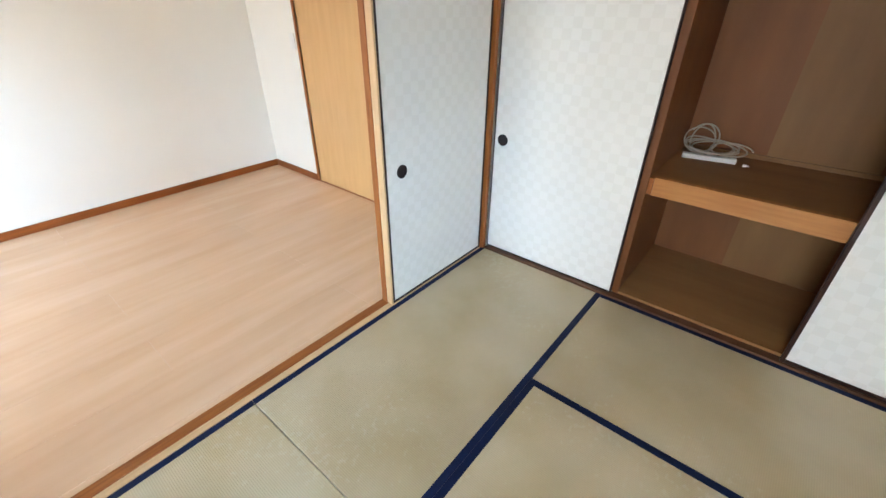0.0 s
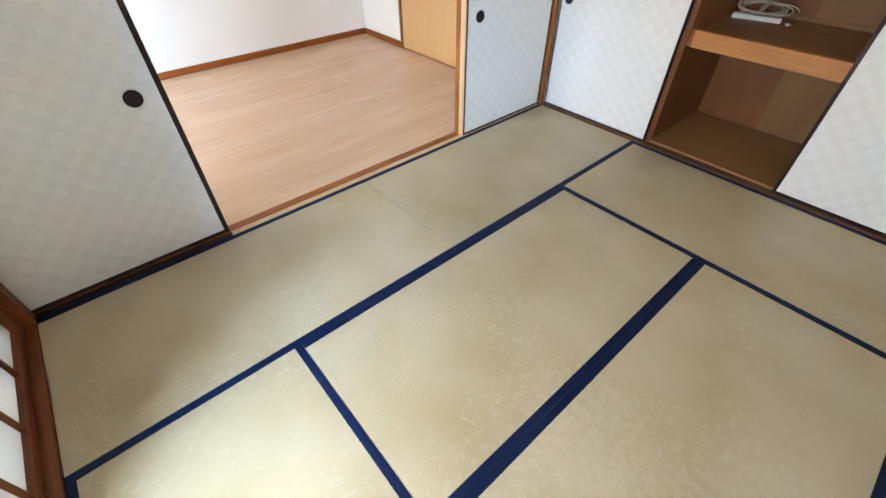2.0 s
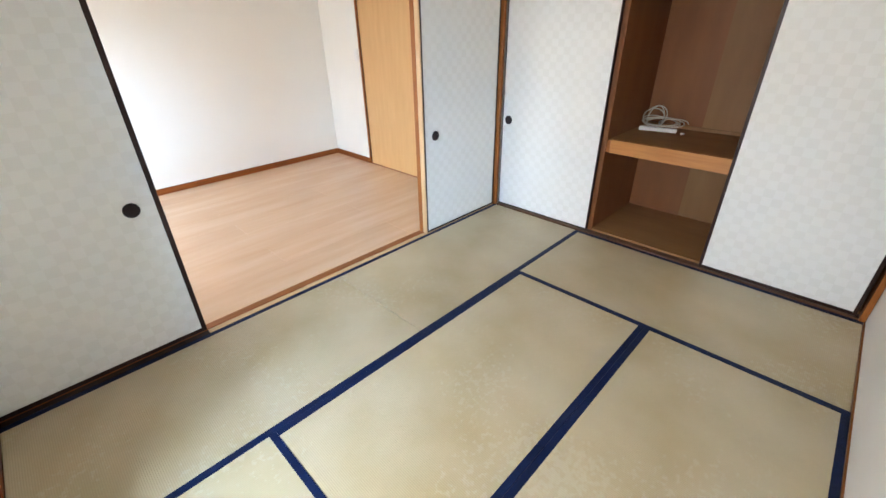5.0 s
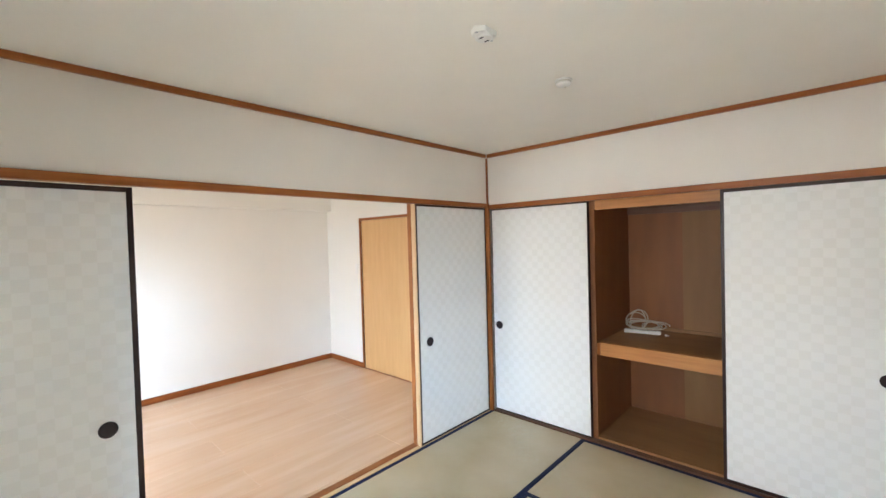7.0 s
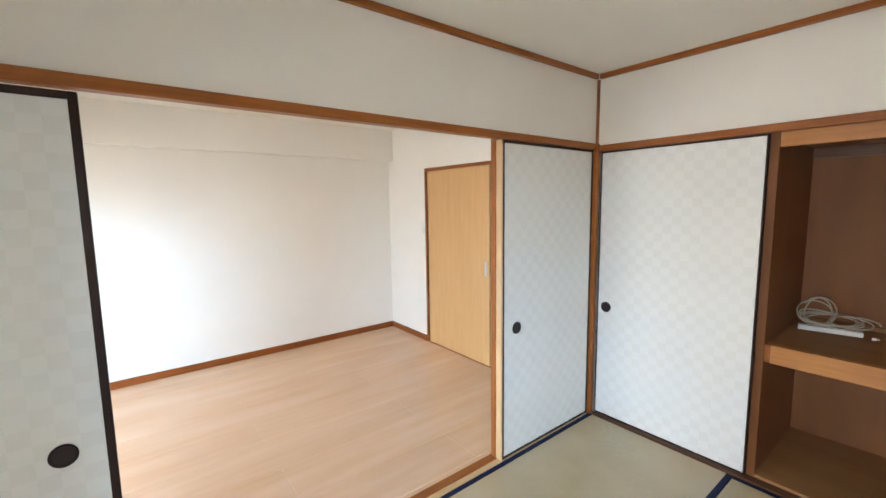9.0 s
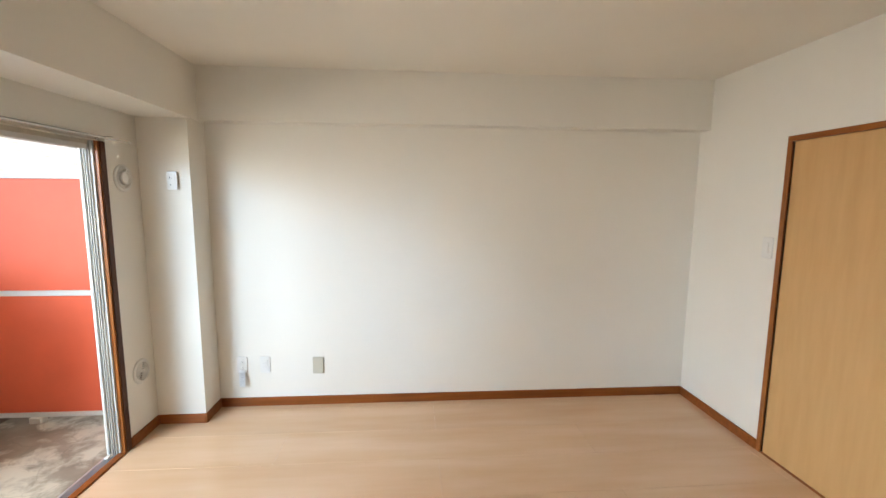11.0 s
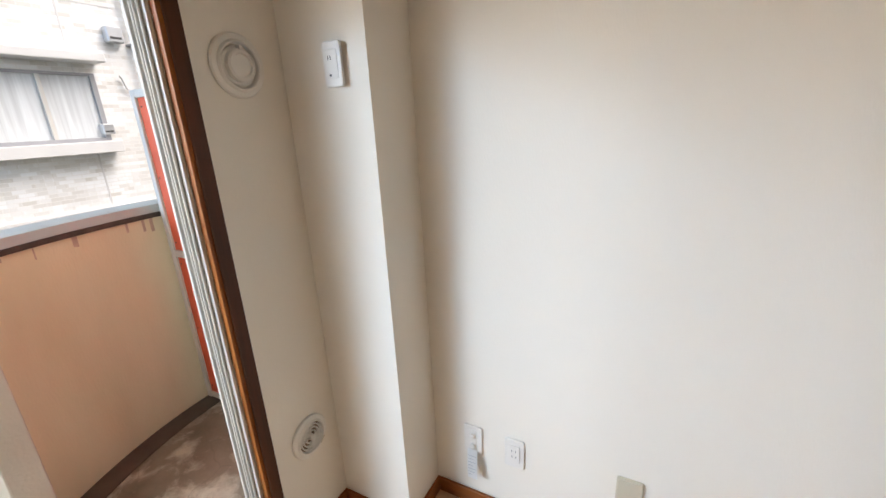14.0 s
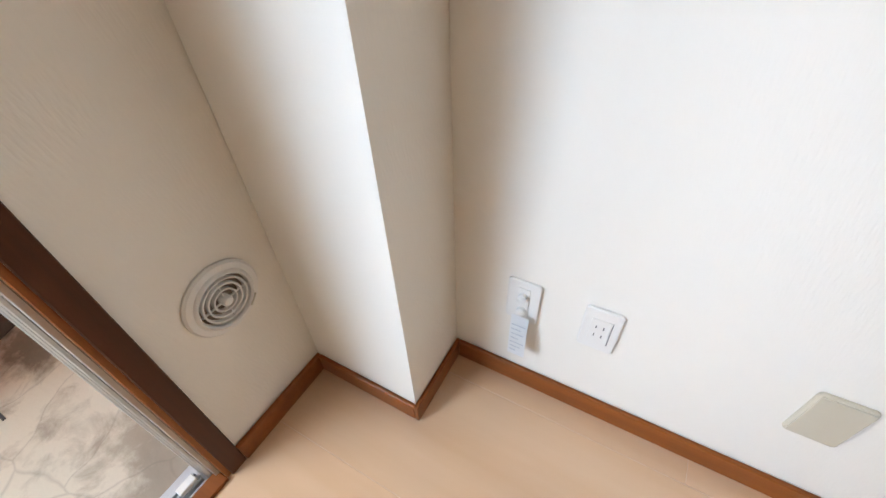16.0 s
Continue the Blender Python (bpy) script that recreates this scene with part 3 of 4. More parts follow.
fusuma("fusuma_door", "off-white checked paper door in dark lacquer frame, half open", 0.874, 1.766, 0.757, 0.022, 0.022, (-3.378, 0.056, 0.006), 0, "paper doors between the rooms")
fusuma("fusuma_door", "off-white checked paper door closed against the corner post", 0.830, 1.768, 0.115, 0.013, 0.014, (-0.8515, 0.027, 0.004), 0, "paper doors between the rooms")
fusuma("fusuma_door", "off-white checked paper closet door by the corner post", 0.868, 1.748, 0.062, 0.007, 0.010, (0.044, -0.024, 0.012), -90, "closet doors")
fusuma("fusuma_door", "off-white checked paper closet door in dark frame", 0.790, 1.748, 0.680, 0.018, 0.020, (0.032, -1.706, 0.012), -90, "closet doors")

# ---- closet ----
CB = 0.765
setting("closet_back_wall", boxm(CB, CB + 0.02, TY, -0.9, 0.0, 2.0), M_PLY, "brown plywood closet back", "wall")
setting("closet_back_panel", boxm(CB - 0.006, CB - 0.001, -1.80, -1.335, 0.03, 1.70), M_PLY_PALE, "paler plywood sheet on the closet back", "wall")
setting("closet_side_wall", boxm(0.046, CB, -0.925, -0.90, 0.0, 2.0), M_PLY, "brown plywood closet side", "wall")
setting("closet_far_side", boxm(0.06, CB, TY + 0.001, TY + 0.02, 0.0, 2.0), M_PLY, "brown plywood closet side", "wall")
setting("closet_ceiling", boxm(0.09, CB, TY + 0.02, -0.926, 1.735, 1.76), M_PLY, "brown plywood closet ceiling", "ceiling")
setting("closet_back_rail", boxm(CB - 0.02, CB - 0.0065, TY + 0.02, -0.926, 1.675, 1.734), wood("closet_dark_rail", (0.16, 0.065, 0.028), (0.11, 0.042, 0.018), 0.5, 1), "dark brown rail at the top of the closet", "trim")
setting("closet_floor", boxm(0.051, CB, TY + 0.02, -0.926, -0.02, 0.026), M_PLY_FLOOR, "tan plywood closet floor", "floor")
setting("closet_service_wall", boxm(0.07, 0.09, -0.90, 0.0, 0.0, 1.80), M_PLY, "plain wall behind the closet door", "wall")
sh = thing("closet_shelf", "brown plywood closet shelf with a lighter front rail", "shelf", (0.4, -1.7, 0.62))
part("board", boxm(0.092, CB - 0.021, TY + 0.021, -0.927, 0.700, 0.722), M_PLY_FLOOR, sh)
part("front_rail", boxm(0.058, 0.092, TY + 0.021, -0.952, 0.632, 0.726, 0.002), M_RAIL, sh, "lighter orange-brown wooden rail")
part("cleat", boxm(0.056, 0.10, -0.951, -0.927, 0.635, 0.722, 0.002), M_TRIM_Z, sh)
part("back_cleat", boxm(CB - 0.020, CB - 0.0065, TY + 0.021, -0.927, 0.722, 0.745, 0.001), M_PLY_PALE, sh)
for y in (-1.3, -1.75, -2.2):
    part("joist", boxm(0.093, CB - 0.03, y - 0.02, y + 0.02, 0.645, 0.699), M_PLY, sh)

ps = thing("power_strip", "white power strip lying on the closet shelf", "power strip", (0.54, -1.08, 0.7225))
bm = boxm(-0.13, 0.13, -0.02, 0.02, 0.0, 0.026, 0.004, 2)
bm.transform(Matrix.Translation((0.545, -1.092, 0.7225)) @ pose(0, 0, 0, 0, 0, 101))
part("body", bm, M_WHITE, ps)
for k in range(4):
    bm = bmesh.new()
    for s in (-0.006, 0.006):
        box(bm, -0.10 + k * 0.056, -0.088 + k * 0.056, s - 0.001, s + 0.001, 0.0255, 0.0266)
    bm.transform(Matrix.Translation((0.545, -1.092, 0.7225)) @ pose(0, 0, 0, 0, 0, 101))
    part("socket", bm, M_GREYP, ps)
rnd = random.Random(4)
pts = []
def ease(u, a, b):
    k = min(1.0, max(0.0, (u - a) / (b - a)))
    return k * k * (3 - 2 * k)


for i in range(520):
    u = i / 520 * 8.4
    a = u * 2 * math.pi + 0.6
    flat, last = ease(u, 2.2, 3.4), ease(u, 6.6, 7.4)
    tilt = radians(66 - 56 * flat)
    ry = 0.070 + 0.050 * flat + 0.018 * math.sin(u * 2.3) - 0.020 * last
    rt = 0.076 + 0.010 * flat + 0.014 * math.sin(u * 3.1)
    cy, cx = -1.015 - 0.060 * flat - 0.095 * last, 0.665 - 0.035 * flat - 0.045 * last
    z = 0.7275 + (rt + 0.002) * math.sin(tilt) + 0.024 * flat + 0.003 * (u - 2) * flat
    pts.append((cx + rt * math.sin(a) * math.cos(tilt), cy + ry * math.cos(a), z + rt * math.sin(a) * math.sin(tilt)))
cord = solid("extension_cord", tube(pts, 0.0038, 8), M_CORD, "coiled off-white extension cord on the closet shelf", "cable", smooth=True)
plug = thing("power_plug", "small white plug lying on the closet shelf", "plug", (0.542, -1.265, 0.7225))
part("body", boxm(0.535, 0.549, -1.272, -1.255, 0.7225, 0.735, 0.002, 2), M_WHITE, plug)
part("prong", boxm(0.5375, 0.5385, -1.284, -1.272, 0.727, 0.732), M_SILVER, plug)
part("prong", boxm(0.5455, 0.5465, -1.284, -1.272, 0.727, 0.732), M_SILVER, plug)

# ---- shoji ----
SX = TX - 0.058


def shoji(y0, y1, x, label):
    s = thing("shoji_screen", label, "shoji screen", (x, (y0 + y1) / 2, 0.018), "shoji screens")
    z0, z1 = 0.010, 1.765
    part("stile", boxm(x - 0.014, x + 0.014, y0, y0 + 0.028, z0, z1, 0.002), M_RED_SHADED_Z, s)
    part("stile", boxm(x - 0.014, x + 0.014, y1 - 0.028, y1, z0, z1, 0.002), M_RED_SHADED_Z, s)
    part("bottom_rail", boxm(x - 0.014, x + 0.014, y0 + 0.028, y1 - 0.028, z0, z0 + 0.032, 0.002), M_RED_SHADED_Y, s)
    part("top_rail", boxm(x - 0.014, x + 0.014, y0 + 0.028, y1 - 0.028, z1 - 0.035, z1, 0.002), M_RED_SHADED_Y, s)
    part("paper", boxm(x - 0.0125, x - 0.0115, y0 + 0.02, y1 - 0.02, z0 + 0.03, z1 - 0.03), M_SHOJI, s, "white translucent paper")
    w = y1 - y0 - 0.056
    for k in (1, 2, 3):
        yy = y0 + 0.028 + w * k / 4
        part("muntin", boxm(x - 0.011, x + 0.005, yy - 0.005, yy + 0.005, z0 + 0.032, z1 - 0.035), M_RED_SHADED_Z, s)
    for k in range(1, 5):
        zz = z0 + 0.05 + (z1 - z0 - 0.085) * k / 5
        part("muntin", boxm(x - 0.011, x + 0.004, y0 + 0.028, y1 - 0.028, zz - 0.005, zz + 0.005), M_RED_SHADED_Y, s)
    return s


shoji(-1.155, -0.034, SX, "brown wooden shoji with white paper, closed by the corner")
shoji(-1.190, -0.070, SX - 0.034, "brown wooden shoji with white paper, slid behind the other")
# third screen is added out of view, its edge bounding daylight on the mats
shoji(-2.515, -2.03, SX, "narrow brown wooden shoji with white paper, added unseen by the blind wall")
setting("lintel_shoji", boxm(TX - 0.10, TX - 0.002, TY + 0.001, -0.032, 1.768, 1.823, 0.002), M_RED_SHADED_Y, "brown wooden lintel above the shoji", "trim")

# ---- tatami mats ----
setting("floor_tatami_base", boxm(TX, -0.004, TY, 0.0, -0.06, -0.052), M_GAP_GLINT, "plain boards under the tatami mats", "floor")


def tatami(x0, x1, y0, y1, label):
    """A mat with cloth borders along its two long edges."""
    g = 0.0012
    x0, x1, y0, y1 = x0 + g, x1 - g, y0 + g, y1 - g
    m = thing("tatami_mat", label, "tatami mat", ((x0 + x1) / 2, (y0 + y1) / 2, -0.052), "tatami mats on the floor")
    part("rush_cover", boxm(x0, x1, y0, y1, -0.052, 0.0, 0.003), M_RUSH_X if x1 - x0 > y1 - y0 else M_RUSH_Y, m)
    b, h = 0.029, 0.0016
    if x1 - x0 > y1 - y0:
        part("cloth_border", boxm(x0, x1, y1 - b, y1 + 0.0005, -0.05, h, 0.0008), M_BORDER, m, "navy cloth edging")
        part("cloth_border", boxm(x0, x1, y0 - 0.0005, y0 + b, -0.05, h, 0.0008), M_BORDER, m, "navy cloth edging")
    else:
        part("cloth_border", boxm(x0 - 0.0005, x0 + b, y0, y1, -0.05, h, 0.0008), M_BORDER, m, "navy cloth edging")
        part("cloth_border", boxm(x1 - b, x1 + 0.0005, y0, y1, -0.05, h, 0.0008), M_BORDER, m, "navy cloth edging")


Y1, Y2, Y3 = -0.855, -1.69, TY + 0.0085
tatami(TX, -1.70, Y1, -0.001, "worn yellowed tatami mat with navy borders by the paper door")
tatami(-1.70, -0.006, Y1, -0.001, "worn pale tatami mat with navy borders by the corner post")
tatami(TX, -2.545, Y3, Y1, "worn tatami mat with navy borders beside the shoji, bright with daylight")
tatami(-2.545, -0.855, Y2, Y1, "worn yellowed tatami mat with navy borders, scuffed pale")
tatami(-2.545, -0.855, Y3, Y2, "worn yellowed tatami mat with navy borders by the blind wall")
tatami(-0.855, -0.006, Y3, Y1, "worn yellowed tatami mat with navy borders along the closet")

# ---- fixtures on the ceilings ----
def rosette(x, y, z):
    r = thing("ceiling_rosette", "white plastic ceiling lamp socket with nothing hung from it", "ceiling socket", (x, y, z - 0.03), "ceiling sockets")
    bm = bmesh.new()
    pr = [(-0.056, 0.0), (-0.034, 0.032), (0.034, 0.032), (0.056, 0.0), (0.034, -0.032), (-0.034, -0.032)]
    lo = [bm.verts.new((x + a * 0.93, y + b * 0.93, z - 0.018)) for a, b in pr]
    hi = [bm.verts.new((x + a, y + b, z - 0.001)) for a, b in pr]
    bm.faces.new(lo)
    for i in range(6):
        bm.faces.new((lo[i], hi[i], hi[(i + 1) % 6], lo[(i + 1) % 6]))
    part("base", bm, M_WHITE, r)
    part("socket", lathe([(0.031, 0.0), (0.031, 0.008), (0.028, 0.011), (0.0, 0.0105)], (x, y, z - 0.017), (0, 0, -1)), M_WHITE, r, "", True)
    for s in (-1, 1):
        part("slot", boxm(x + s * 0.016 - 0.003, x + s * 0.016 + 0.003, y - 0.009, y + 0.009, z - 0.0292, z - 0.0276), M_GREYP, r)
        part("screw", lathe([(0.006, 0.0), (0.006, 0.002), (0.0, 0.003)], (x + s * 0.043, y, z - 0.0175), (0, 0, -1), 10), M_SILVER, r, "", True)


def detector(x, y, z):
    r = thing("smoke_detector", "small round white alarm on the ceiling", "smoke detector", (x, y, z - 0.04), "ceiling alarms")
    part("base", lathe([(0.040, 0.001), (0.040, 0.010), (0.037, 0.010), (0.034, 0.010)], (x, y, z), (0, 0, -1)), M_WHITE, r, "", True)
    part("slot_ring", lathe([(0.034, 0.0095), (0.032, 0.013), (0.031, 0.014)], (x, y, z), (0, 0, -1)), M_IVORY, r, "dark air slot")
    part("cover", lathe([(0.035, 0.0135), (0.035, 0.020), (0.029, 0.026), (0.010, 0.028), (0.0, 0.028)], (x, y, z), (0, 0, -1)), M_WHITE, r, "", True)
    part("test_button", lathe([(0.005, 0.0275), (0.004, 0.030), (0.0, 0.030)], (x + 0.018, y, z), (0, 0, -1), 12), M_IVORY, r, "", True)


rosette(-1.718, -1.29, TZ)
detector(-1.09, -1.275, TZ)
rosette(-1.715, 1.31, ZC)
detector(-1.05, 1.29, ZC)

# ---- sliding wooden door ----
fr = thing("door_frame", "brown wooden frame of the sliding door", "door frame", (XF, 1.28, 0.0), "", "structure")
part("head", boxm(XF - 0.008, XF + 0.128, DY0 - 0.028, DY1 + 0.028, DZ - 0.012, DZ + 0.016, 0.002), M_TRIM_Y, fr)
part("jamb", boxm(XF - 0.008, XF + 0.128, DY1, DY1 + 0.028, 0.0, DZ - 0.0125, 0.002), M_TRIM_Z, fr)
part("jamb", boxm(XF - 0.008, XF + 0.128, DY0 - 0.028, DY0, 0.0, DZ - 0.0125, 0.002), M_TRIM_Z, fr)
part("threshold", boxm(XF - 0.004, XF + 0.13, DY0, DY1, -0.03, 0.003, 0.001), M_TRIM_Y, fr)
for k in range(3):
    xg = XF + 0.016 + k * 0.034
    part("track", boxm(xg, xg + 0.010, DY0 + 0.001, DY1 - 0.001, 0.0, 0.0042), M_DARK, fr, "dark groove")
dl = thing("door_1", "maple-veneer sliding door standing partly open", "door", (XF + 0.03, 1.445, 0.005), "", "structure")
part("leaf", boxm(XF + 0.008, XF + 0.040, 1.005, DY1 - 0.001, 0.005, DZ - 0.013, 0.002), M_DOOR, dl)
part("edge_strip", boxm(XF + 0.006, XF + 0.042, 0.998, 1.0048, 0.005, DZ - 0.013, 0.001), M_CREAM_Z, dl)
hd = part("handle", boxm(XF + 0.0045, XF + 0.0085, 1.030, 1.058, 0.805, 0.935, 0.0015), M_SILVER, dl, "satin silver recessed pull")
part("recess", boxm(XF + 0.0040, XF + 0.0055, 1.036, 1.052, 0.815, 0.925), M_ALU, hd)


def rounded_plate(w, h, rad):
    """A shallow plate in the xz plane with round corners and a softened front edge."""
    bm = bmesh.new()
    loops = []
    for y, inset in ((0.001, 0.0), (0.0045, 0.0), (0.0068, 0.0012), (0.0075, 0.0035)):
        loop = []
        for sx, sz, a0 in ((1, 1, 0), (-1, 1, 90), (-1, -1, 180), (1, -1, 270)):
            for k in range(6):
                a = radians(a0 + 18 * k)
                q = rad - inset
                loop.append(bm.verts.new((sx * (w / 2 - rad) + q * math.cos(a), y, sz * (h / 2 - rad) + q * math.sin(a))))
        loops.append(loop)
    for p, q in zip(loops, loops[1:]):
        for k in range(24):
            bm.faces.new((p[k], p[(k + 1) % 24], q[(k + 1) % 24], q[k]))
    bm.faces.new(loops[-1])
    bm.faces.new(loops[0][::-1])
    bmesh.ops.recalc_face_normals(bm, faces=bm.faces[:])
    return bm


def plate(bm_name, label, origin, u, n, w, h, material, cat, group=""):
    """A wall plate with a rounded outer frame; u: along the wall, n: out of it. Returns the thing and a function to lay more boxes on it."""
    o, u, n = Vector(origin), Vector(u), Vector(n)
    m = Matrix((( u.x, n.x, 0, o.x), (u.y, n.y, 0, o.y), (0, 0, 1, o.z), (0, 0, 0, 1)))
    p = thing(bm_name, label, cat, o + n * 0.001 - Vector((0, 0, h / 2)), group)

    def lay(name, a0, a1, d0, d1, z0, z1, mt, bevel=0.0, lab="", parent=None):
        bm = boxm(a0, a1, d0, d1, z0, z1, bevel, 2) if bevel else boxm(a0, a1, d0, d1, z0, z1)
        bm.transform(m)
        return part(name, bm, mt, parent or p, lab)

    def turned(name, profile, a, z, mt, d=0.0, lab="", sides=24):
        bm = lathe(profile, (a, d, z), (0, 1, 0), sides)
        bm.transform(m)
        return part(name, bm, mt, p, lab, True)

    bm = rounded_plate(w, h, 0.008)
    bm.transform(m)
    part("frame", bm, material, p)
    return p, lay, turned


# far wall outlets
NX, NY = (1, 0, 0), (0, -1, 0)
p, lay, turned = plate("aerial_outlet", "white wall outlet with a paper tag hanging from it", (-3.166, YF, 0.298), NX, NY, 0.070, 0.118, M_WHITE, "wall outlet", "wall plates")
lay("insert", -0.013, 0.013, 0.007, 0.0095, -0.042, 0.042, M_WHITE, 0.001)
turned("aerial_socket", [(0.0095, 0.0), (0.0095, 0.009), (0.007, 0.011), (0.0, 0.011)], 0.0, 0.02, M_WHITE, 0.009)
turned("aerial_socket", [(0.0095, 0.0), (0.0095, 0.009), (0.007, 0.011), (0.0, 0.011)], 0.0, -0.022, M_WHITE, 0.009)
tg = thing("paper_tag", "white printed paper tag hanging on the outlet", "tag", (-3.166, YF - 0.02, 0.155))
bm = bmesh.new()
for i in range(7):
    k = i / 6
    yy = YF - 0.021 - 0.012 * math.sin(k * 1.6) - 0.006 * k
    zz = 0.268 - 0.112 * k
    for xx in (-3.182, -3.144):
        bm.verts.new((xx + 0.006 * k, yy, zz))
bm.verts.ensure_lookup_table()
for i in range(6):
    bm.faces.new([bm.verts[j] for j in (2 * i, 2 * i + 1, 2 * i + 3, 2 * i + 2)])
bmesh.ops.solidify(bm, geom=bm.faces[:], thickness=0.0006)
part("sheet", bm, M_TAG, tg)
for k in range(7):
    zz = 0.244 - k * 0.012
    q = (0.268 - zz) / 0.112
    yy = YF - 0.0222 - 0.012 * math.sin(q * 1.6) - 0.006 * q
    part("print_line", boxm(-3.178 + 0.006 * q, -3.178 + 0.006 * q + (0.030, 0.022, 0.028, 0.018, 0.030, 0.024, 0.014)[k], yy - 0.0004, yy, zz - 0.0014, zz + 0.0014), M_PRINT, tg)
p, lay, turned = plate("power_outlet", "white double power outlet on the papered wall", (-3.012, YF, 0.297), NX, NY, 0.070, 0.116, M_WHITE, "wall outlet", "wall plates")
lay("insert", -0.019, 0.019, 0.007, 0.009, -0.034, 0.034, M_WHITE, 0.001)
for zz in (0.012, -0.012):
    for aa in (-0.008, 0.006):
        lay("slot", aa - 0.001, aa + 0.001, 0.0085, 0.0094, zz - 0.004, zz + 0.004, M_GREYP)
lay("insert_edge", 0.0192, 0.0202, 0.0070, 0.0079, -0.034, 0.034, M_GREYP)
p, lay, turned = plate("blank_plate", "ivory-grey blank cover plate on the papered wall", (-2.651, YF, 0.286), NX, NY, 0.076, 0.120, M_IVORY, "wall plate", "wall plates")
lay("cover", -0.034, 0.034, 0.007, 0.0105, -0.052, 0.056, M_IVORY, 0.001)
# column outlet, door-side switch
p, lay, turned = plate("power_outlet", "white power outlet high on the column", (-3.423, 2.40, 1.545), NX, NY, 0.060, 0.108, M_WHITE, "wall outlet", "wall plates")
lay("insert", -0.018, 0.018, 0.007, 0.009, -0.034, 0.034, M_WHITE, 0.001)
for aa in (-0.010, -0.002):
    lay("slot", aa - 0.001, aa + 0.001, 0.0085, 0.0096, 0.010, 0.020, M_GREYP)
lay("slot", -0.010, -0.003, 0.0085, 0.0096, -0.028, -0.023, M_GREYP)
p, lay, turned = plate("light_switch", "white light switch beside the sliding door", (XF, 1.975, 1.185), (0, 1, 0), (-1, 0, 0), 0.070, 0.120, M_WHITE, "light switch", "wall plates")
lay("rocker", -0.012, 0.012, 0.007, 0.011, -0.030, 0.030, M_WHITE, 0.001)


# ---- round wall vents ----
# brown of the vent's flat backing stands in for shade between its rings
M_RING_SHADE = mat("vent_shade_brown", (0.28, 0.21, 0.145), 0.7, 0.2, 20.0)


def vent(y, z, r, louvred):
    x = XW
    v = thing("wall_vent", "round white louvred wall vent" if louvred else "round white closed wall vent cover", "vent", (x + 0.001, y, z - r), "wall vents")
    part("flange", lathe([(r, 0.001), (r, 0.005), (r * 0.95, 0.009), (r * 0.80, 0.010), (r * 0.77, 0.015), (r * 0.73, 0.017), (r * 0.69, 0.014), (r * 0.68, 0.002)], (x, y, z), (1, 0, 0), 40), M_WHITE, v, "", True)
    if louvred:
        part("backing", lathe([(r * 0.68, 0.002), (0.0, 0.003)], (x, y, z), (1, 0, 0), 32), M_RING_SHADE, v, "brown disc coloured as the shade behind the rings")
        for k in (0.60, 0.46, 0.31):
            rr = r * k
            part("ring", lathe([(rr, 0.0035), (rr * 1.03, 0.012), (rr * 1.01, 0.0135), (rr - 0.0026, 0.013), (rr - 0.0034, 0.004), (rr, 0.0035)], (x, y, z), (1, 0, 0), 32), M_WHITE, v, "", True)
        part("hub", lathe([(r * 0.14, 0.003), (r * 0.14, 0.017), (r * 0.10, 0.021), (0.0, 0.0215)], (x, y, z), (1, 0, 0), 20), M_WHITE, v, "", True)
        part("spoke", boxm(x + 0.0085, x + 0.0128, y - r * 0.66, y + r * 0.66, z - 0.0009, z + 0.0009), M_WHITE, v)
        part("spoke", boxm(x + 0.0087, x + 0.0126, y - 0.0009, y + 0.0009, z - r * 0.66, z + r * 0.66), M_WHITE, v)
        bm = boxm(-0.001, 0.004, -r * 0.17, r * 0.17, -r * 0.025, r * 0.025, 0.0008)
        bm.transform(Matrix.Translation((x + 0.0085, y + r * 0.60, z - r * 0.60)) @ pose(0, 0, 0, 45))
        part("lever", bm, M_IVORY, v)
    else:
        part("disc", lathe([(r * 0.62, 0.002), (r * 0.60, 0.006), (r * 0.52, 0.008), (r * 0.50, 0.020), (r * 0.44, 0.024), (r * 0.36, 0.024), (r * 0.33, 0.019), (r * 0.12, 0.018), (0.0, 0.018)], (x, y, z), (1, 0, 0), 32), M_WHITE, v, "", True)
        part("tab", boxm(x + 0.010, x + 0.026, y - 0.004, y + 0.004, z + r * 0.46, z + r * 0.60), M_WHITE, v)


vent(2.268, 1.550, 0.076, False)
vent(2.284, 0.408, 0.074, True)

# ---- balcony door ----
wd = thing("window_1", "aluminium balcony door slid open in a brown wooden casing", "balcony door", (XW, 1.26, 0.0), "", "structure")
CZ = 1.735
M_HEAD = mat("weathered_head", (0.54, 0.47, 0.35), 0.55, 0.2, 7.0, 0, 1, (1, 1, 1), 0.0, (0.40, 0.36, 0.30))
part("casing_head", boxm(XW - 0.030, XW + 0.008, WX0 - 0.03, WX1 + 0.046, CZ, CZ + 0.017, 0.001), M_HEAD, wd, "weathered beige head")
part("head_strip", boxm(XW - 0.030, XW + 0.010, WX0 - 0.03, WX1 + 0.046, CZ + 0.0172, CZ + 0.026, 0.001), M_DARK, wd, "dark brown wooden strip")
part("casing_jamb", boxm(XW - 0.017, XW + 0.002, WX1 - 0.002, WX1 + 0.036, 0.0, CZ - 0.0005, 0.001), M_TRIM_Z, wd, "reddish brown wooden jamb")
# one casing with the jamb: the room side's shade is in this brown
part("casing_front", boxm(XW + 0.0025, XW + 0.009, WX1 + 0.008, WX1 + 0.046, 0.0, CZ - 0.0005, 0.002), wood("shaded_casing_wood", (0.09, 0.027, 0.009), (0.06, 0.020, 0.007), 0.4, 2, spec=0.25), wd, "reddish brown front strip, darkened as its room side is shaded")
